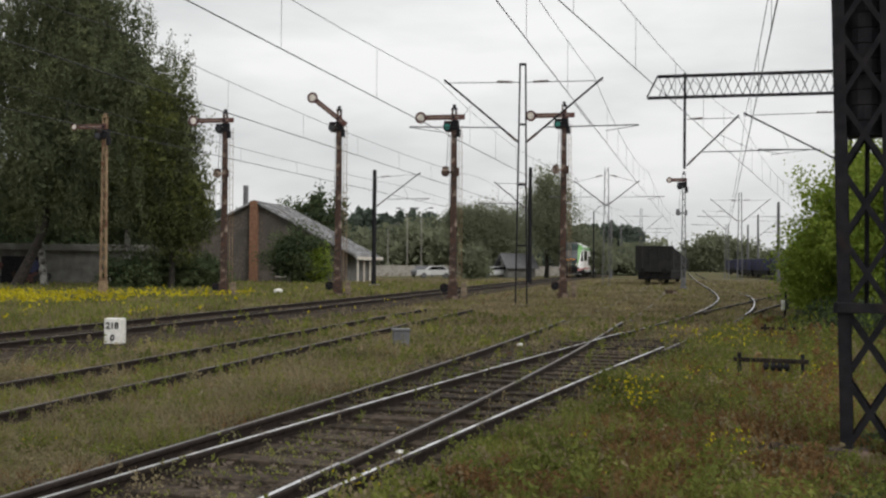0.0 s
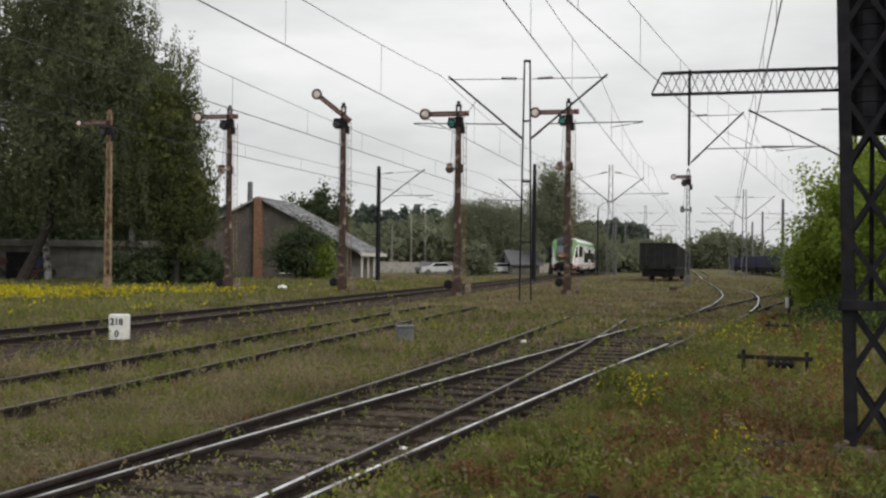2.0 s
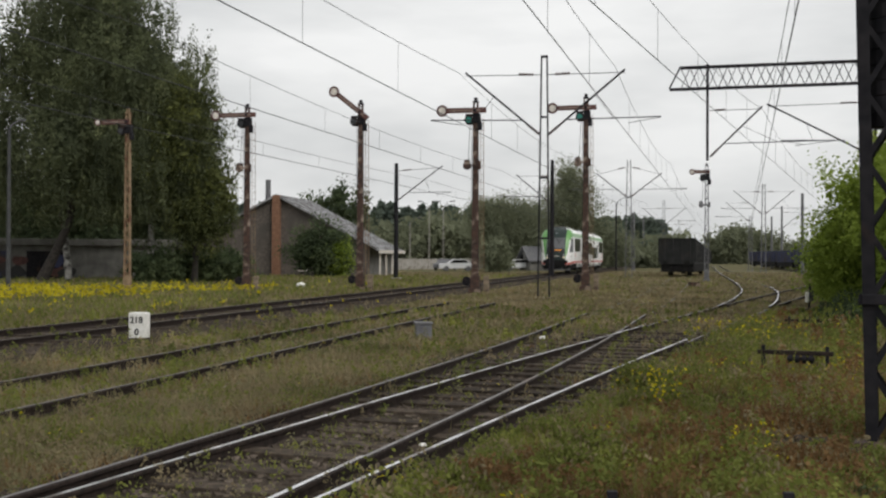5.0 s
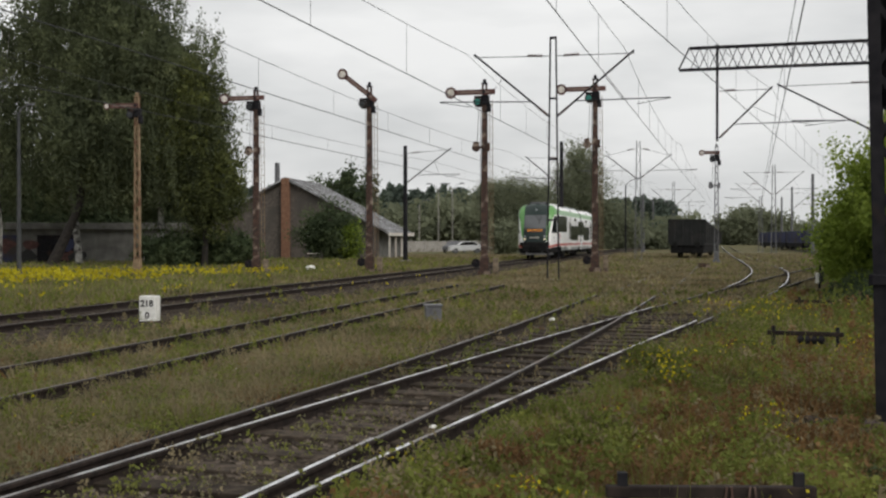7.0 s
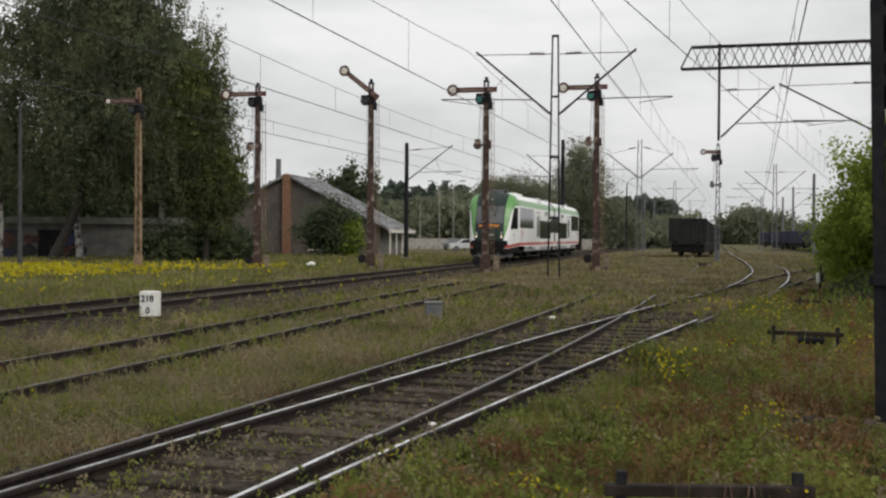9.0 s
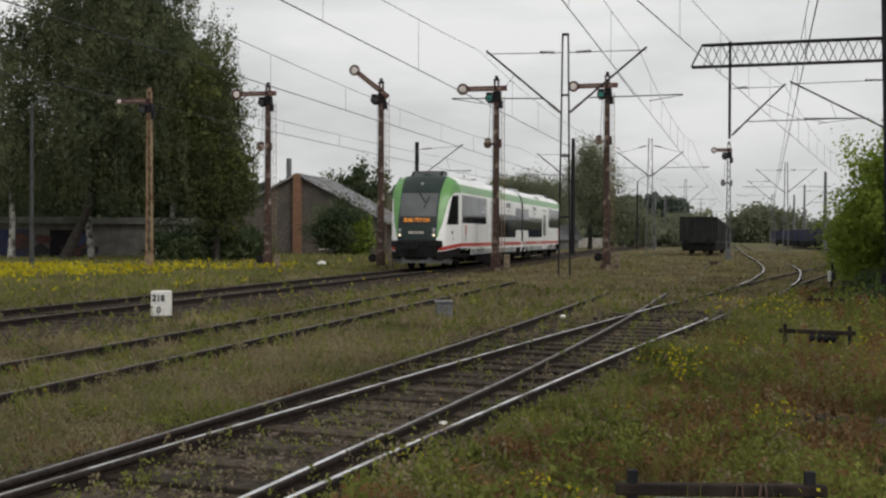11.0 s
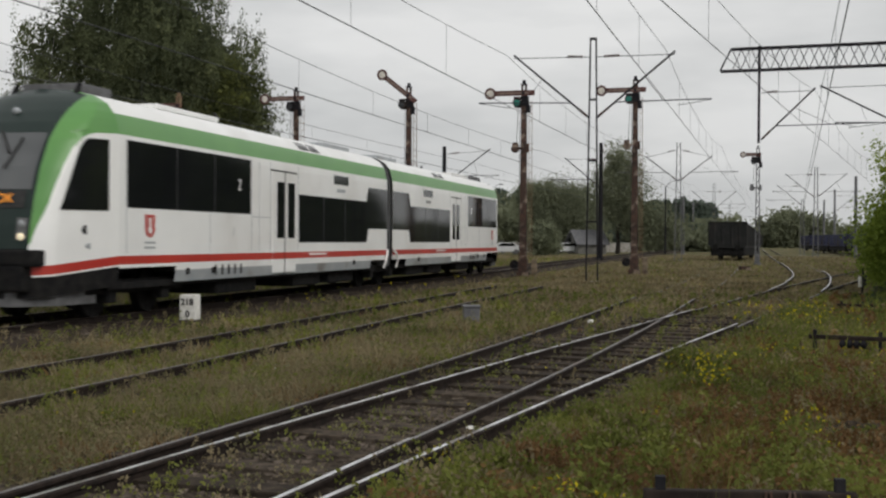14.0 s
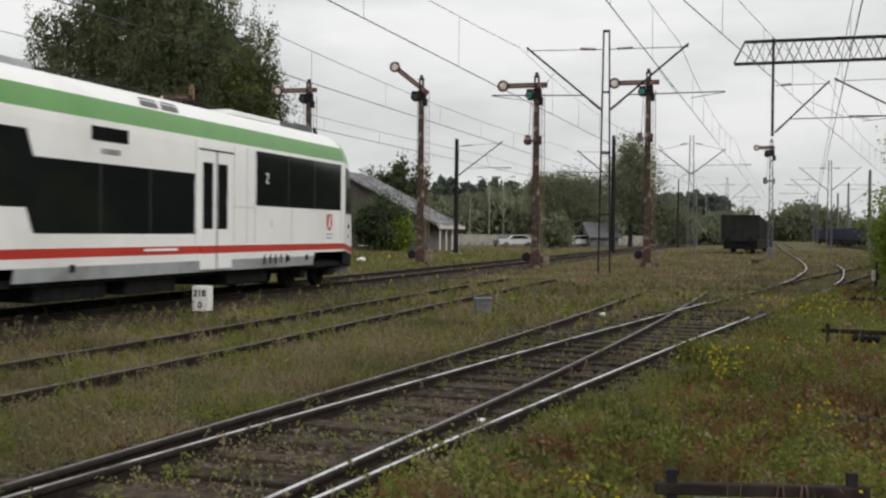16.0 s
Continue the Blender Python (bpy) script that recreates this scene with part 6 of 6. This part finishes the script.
def make_blossom():
    rng = np.random.default_rng(33)
    pts, size = [], []

    def sow(n, near, far, az0, az1, h0, h1, s, test, power=1.0):
        x, y, d = scatter(rng, n, near, far, az0, az1, power)
        k = test(x, y)
        x, y, d = x[k], y[k], d[k]
        pts.append(np.stack([x, y, np_ground(x, y) + rng.uniform(h0, h1, len(x))], axis=1))
        size.append(np.full(len(x), s) * np.maximum(1, d / 16))
    sow(7500, 33, 60, 22, 42, 0.2, 0.42, 0.026, lambda x, y: (x < -17.5) & (patchy(x, y, 9.0, 5) + np.clip((-x - 24) / 6, -1, 1.2) > 0.25))
    sow(2600, 24, 70, 14, 40, 0.15, 0.35, 0.026, lambda x, y: (np.abs(x - np_centre(MAIN, y)) > 1.9) & (patchy(x, y, 4.0, 6) > 0.75) & (x < -8.5))
    sow(7000, 5.0, 30, -10, 12, 0.18, 0.45, 0.015, lambda x, y: (x > np_centre(SIDING, y) + 1.2) & (patchy(x, y, 1.8, 7) > 0.95))
    sow(900, 8, 40, 2, 38, 0.12, 0.25, 0.014, lambda x, y: patchy(x, y, 3.0, 8) > 0.9)
    # single thick clumps in the verge
    for cx, cy, sd, n, top, sz in BLOOMS:
        x, y = rng.normal(cx, sd, n), rng.normal(cy, sd * 1.3, n)
        pts.append(np.stack([x, y, np_ground(x, y) + top * rng.uniform(0.45, 1.0, n)], axis=1))
        size.append(np.full(n, sz))
    p, s = np.concatenate(pts), np.concatenate(size)
    r2 = np.random.default_rng(34)
    quad = leaf_cloud(p, 1.0, r2).reshape(-1, 4, 3)
    quad = p[:, None, :] + (quad - p[:, None, :]) * s[:, None, None]
    stuff("yellow_flowers", quad.reshape(-1, 3), 4, [M_YELLOW], None, "yellow rape blossom in the meadow and verge", "flowers")


make_blossom()


def make_weeds(name, label, n_plants, near, far, az0, az1, h0, h1, wide, leaf, mats, shares, test, seed, per=26):
    """Low leafy plants: many small leaves round each stalk, all together."""
    rng = np.random.default_rng(seed)
    x, y, d = scatter(rng, n_plants, near, far, az0, az1)
    k = (rng.uniform(0, 1, len(x)) < off_track(x, y, d) ** 0.45) & test(x, y)
    x, y, d = x[k], y[k], d[k]
    h = rng.uniform(h0, h1, len(x)) * np.clip(1 + 0.5 * patchy(x, y, 1.2, seed + 1), 0.4, 1.5)
    for knots in (THROUGH, SIDING, OLD):
        c = np.abs(x - np_centre(knots, y))
        h = np.where(c < 1.1, np.minimum(h, 0.2), h)
    h = np.where((x < np_centre(SIDING, y) + 2.3) & (y > 7), np.minimum(h, 0.24), h)
    h = np.where(worn(x, y), h * 0.6, h)
    u = rng.uniform(0.05, 1.0, (len(x), per))
    r = wide * rng.uniform(0.4, 1.3, (len(x), 1)) * (1.15 - u) * rng.uniform(0, 1, (len(x), per)) ** 0.5 + 0.01
    a = rng.uniform(0, 6.28, (len(x), per))
    p = np.stack([x[:, None] + r * np.cos(a), y[:, None] + r * np.sin(a), np_ground(x, y)[:, None] + u * h[:, None]], axis=2).reshape(-1, 3)
    pick = np.searchsorted(np.cumsum(shares), np.clip(0.5 + 0.42 * patchy(x, y, 1.7, seed + 2) + rng.normal(0, 0.13, len(x)), 0.01, 0.99) * sum(shares))
    size = leaf * np.repeat(np.maximum(1, d / 12), per)
    quad = leaf_cloud(p, 1.0, rng).reshape(-1, 4, 3)
    quad = p[:, None, :] + (quad - p[:, None, :]) * size[:, None, None]
    stuff(name, quad.reshape(-1, 3), 4, mats, np.repeat(pick, per), label, "weeds")


in_verge = lambda x, y: (x > np_centre(SIDING, y) + 1.25)
make_weeds("weeds", "low leafy weeds between the tracks", 6500, 5, 34, -6, 38, 0.10, 0.28, 0.10, 0.014, [M_GREENGRASS, M_STALK, M_GRASS], [0.5, 0.2, 0.3], lambda x, y: x < np_centre(SIDING, y) + 1.3, 35)
make_weeds("verge_weeds", "reddish and green leafy weeds in the verge", 8500, 4.4, 34, -12, 22, 0.10, 0.34, 0.14, 0.019, [M_SORREL, M_GREENGRASS, M_GRASS], [0.34, 0.5, 0.16], in_verge, 37, 30)


def make_clump(at, high, wide, mats, seed, label, n=1900, leaf=0.017):
    """A thick upright weed: blades and leaves in one tuft."""
    rng = np.random.default_rng(seed)
    x, y = rng.normal(0, wide, n), rng.normal(0, wide, n)
    fall = np.exp(-(x ** 2 + y ** 2) / (2.2 * wide ** 2))
    h = high * (0.35 + 0.65 * fall) * rng.uniform(0.5, 1.1, n)
    u = rng.uniform(0.1, 1.0, (n, 5))
    lean = rng.normal(size=(n, 2)) * 0.25
    p = np.stack([x[:, None] + lean[:, :1] * u * h[:, None], y[:, None] + lean[:, 1:] * u * h[:, None], u * h[:, None]], axis=2).reshape(-1, 3)
    mi = np.repeat((rng.uniform(0, 1, n) < 0.2).astype(int), 5)
    o = stuff("weed_clump", leaf_cloud(p, leaf, rng, flat=-1.2), 4, mats, mi, label, "weeds")
    o.location = (at[0], at[1], -0.12)


for k, (cx, cy, hh, ww) in enumerate(((-1.00, 13.25, 0.42, 0.09), (-0.80, 12.9, 0.42, 0.10), (-0.84, 11.44, 0.28, 0.18), (-0.62, 11.67, 0.34, 0.2), (-1.43, 9.16, 0.3, 0.18), (-1.04, 7.76, 0.32, 0.12), (-0.34, 13.95, 0.35, 0.35), (-1.68, 7.13, 0.25, 0.16), (-1.50, 7.54, 0.30, 0.14), (0.14, 17.44, 0.4, 0.45), (-0.97, 8.41, 0.36, 0.14), (0.70, 19.70, 0.4, 0.6), (1.32, 18.32, 0.35, 0.6), (0.50, 23.00, 0.4, 0.4))):
    make_clump((cx, cy), hh, ww, [M_GREENGRASS, M_GRASS], 60 + k, "tall green weeds in the verge")
for k, (cx, cy, hh, ww) in enumerate(((-0.40, 9.32, 0.28, 0.3), (0.28, 10.40, 0.3, 0.35), (0.95, 11.67, 0.3, 0.35), (0.03, 8.48, 0.24, 0.25), (-0.79, 8.70, 0.24, 0.22), (-1.32, 8.05, 0.22, 0.2), (0.63, 8.64, 0.24, 0.25), (0.61, 13.68, 0.28, 0.35), (-1.49, 7.27, 0.28, 0.1))):
    make_clump((cx, cy), hh, ww, [M_SORREL, M_GRASS], 80 + k, "reddish dry weeds in the verge")


for k, (cx, cy, hh, ww) in enumerate(((1.3, 8.3, 0.12, 0.25), (1.0, 7.6, 0.14, 0.3), (1.6, 8.9, 0.12, 0.25), (0.75, 7.1, 0.16, 0.25), (1.75, 10.6, 0.2, 0.3))):
    make_clump((cx, cy), hh, ww, [M_DARKLEAF, M_SORREL], 95 + k, "low dark weeds by the foot of the tower", 1500)
# clumps in dark leaf colour that stand for the shade under the willow bushes
for k, (cx, cy, hh, ww) in enumerate(((3.5, 27.2, 0.9, 0.5), (4.4, 25.6, 1.1, 0.6), (3.1, 30.2, 0.8, 0.45), (5.2, 27.5, 1.2, 0.6))):
    make_clump((cx, cy), hh, ww, [M_DARKLEAF, M_GREENLEAF], 105 + k, "undergrowth at the foot of the willows, coloured dark for the shade there", 1800, 0.04)


def make_gravel():
    """Loose stones on the ballast: small four-sided lumps."""
    rng = np.random.default_rng(71)
    pts = []
    for knots, y0, y1, wide, n, top in ((THROUGH, 4.0, 22, 1.5, 6500, -0.118), (SIDING, 4.0, 22, 1.5, 4500, -0.121), (MAIN, 8, 60, 2.5, 7000, -0.085)):
        y = y0 * (y1 / y0) ** rng.uniform(0, 1, n)
        u = rng.uniform(-wide, wide, n)
        keep = np.abs(np.abs(u) - 0.7535) > 0.07
        y, u = y[keep], u[keep]
        z = np.where(np.abs(u) > wide - 0.4, top - 0.04, top)
        pts.append(np.stack([np_centre(knots, y) + u, y, z], axis=1))
    c = np.concatenate(pts)
    r = rng.uniform(0.014, 0.032, (len(c), 1, 1))
    corner = np.array([(1, 1, 0.8), (-1, -1, 0.8), (-1, 1, -0.8), (1, -1, -0.8)]) * 0.75
    v = c[:, None, :] + (corner[None] + rng.normal(size=(len(c), 4, 3)) * 0.35) * r
    tri = v[:, [0, 1, 2, 0, 3, 1, 0, 2, 3, 1, 3, 2], :]
    stuff("gravel", tri.reshape(-1, 3), 3, [M_STONE], None, "loose brown and grey ballast stones between the rails", "gravel")


make_gravel()


def make_clod(at, w, h, seed):
    bm = B()
    bmesh.ops.create_icosphere(bm, subdivisions=4, radius=1.0)
    for v in bm.verts:
        v.co *= 1 + 0.35 * noise.noise(v.co * 1.6 + Vector((seed, 0, 0))) + 0.14 * noise.noise(v.co * 6)
        v.co = Vector((v.co.x * w, v.co.y * w * 0.7, v.co.z * h))
    o = part("earth_mound", bm, M_BALLAST)
    o.location = (at[0], at[1], -0.13)
    tagged(o, "low dark mound of earth in the weeds", "earth mound", "earth mounds")


for k, (cx, cy, w, h) in enumerate(((0.62, 9.84, 0.30, 0.12), (0.30, 9.32, 0.28, 0.09), (0.92, 9.45, 0.28, 0.11), (-0.09, 8.66, 0.25, 0.09), (1.05, 8.75, 0.32, 0.09), (0.62, 8.2, 0.26, 0.07))):
    make_clod((cx, cy), w, h, k)


def make_litter(at, label, s):
    bm = B()
    bmesh.ops.create_icosphere(bm, subdivisions=2, radius=s)
    for v in bm.verts:
        v.co *= 1 + 0.35 * noise.noise(v.co * 30)
        v.co.z *= 0.7
    o = part("crumpled_litter", bm, M_WHITESTONE)
    o.location = at
    tagged(o, label, "litter", "litter")


make_litter((-2.39, 9.07, -0.1), "crumpled white scrap between the rails", 0.04)
make_litter((-0.16, 9.86, 0.0), "crumpled white scrap in the verge", 0.025)
make_litter((-5.75, 12.65, -0.12), "crumpled white scrap in the grass", 0.04)
make_litter((-3.42, 21.86, -0.1), "crumpled white scrap in the grass", 0.06)
make_litter((-22.07, 57.94, -0.1), "pale stone in the meadow grass", 0.25)


motions()
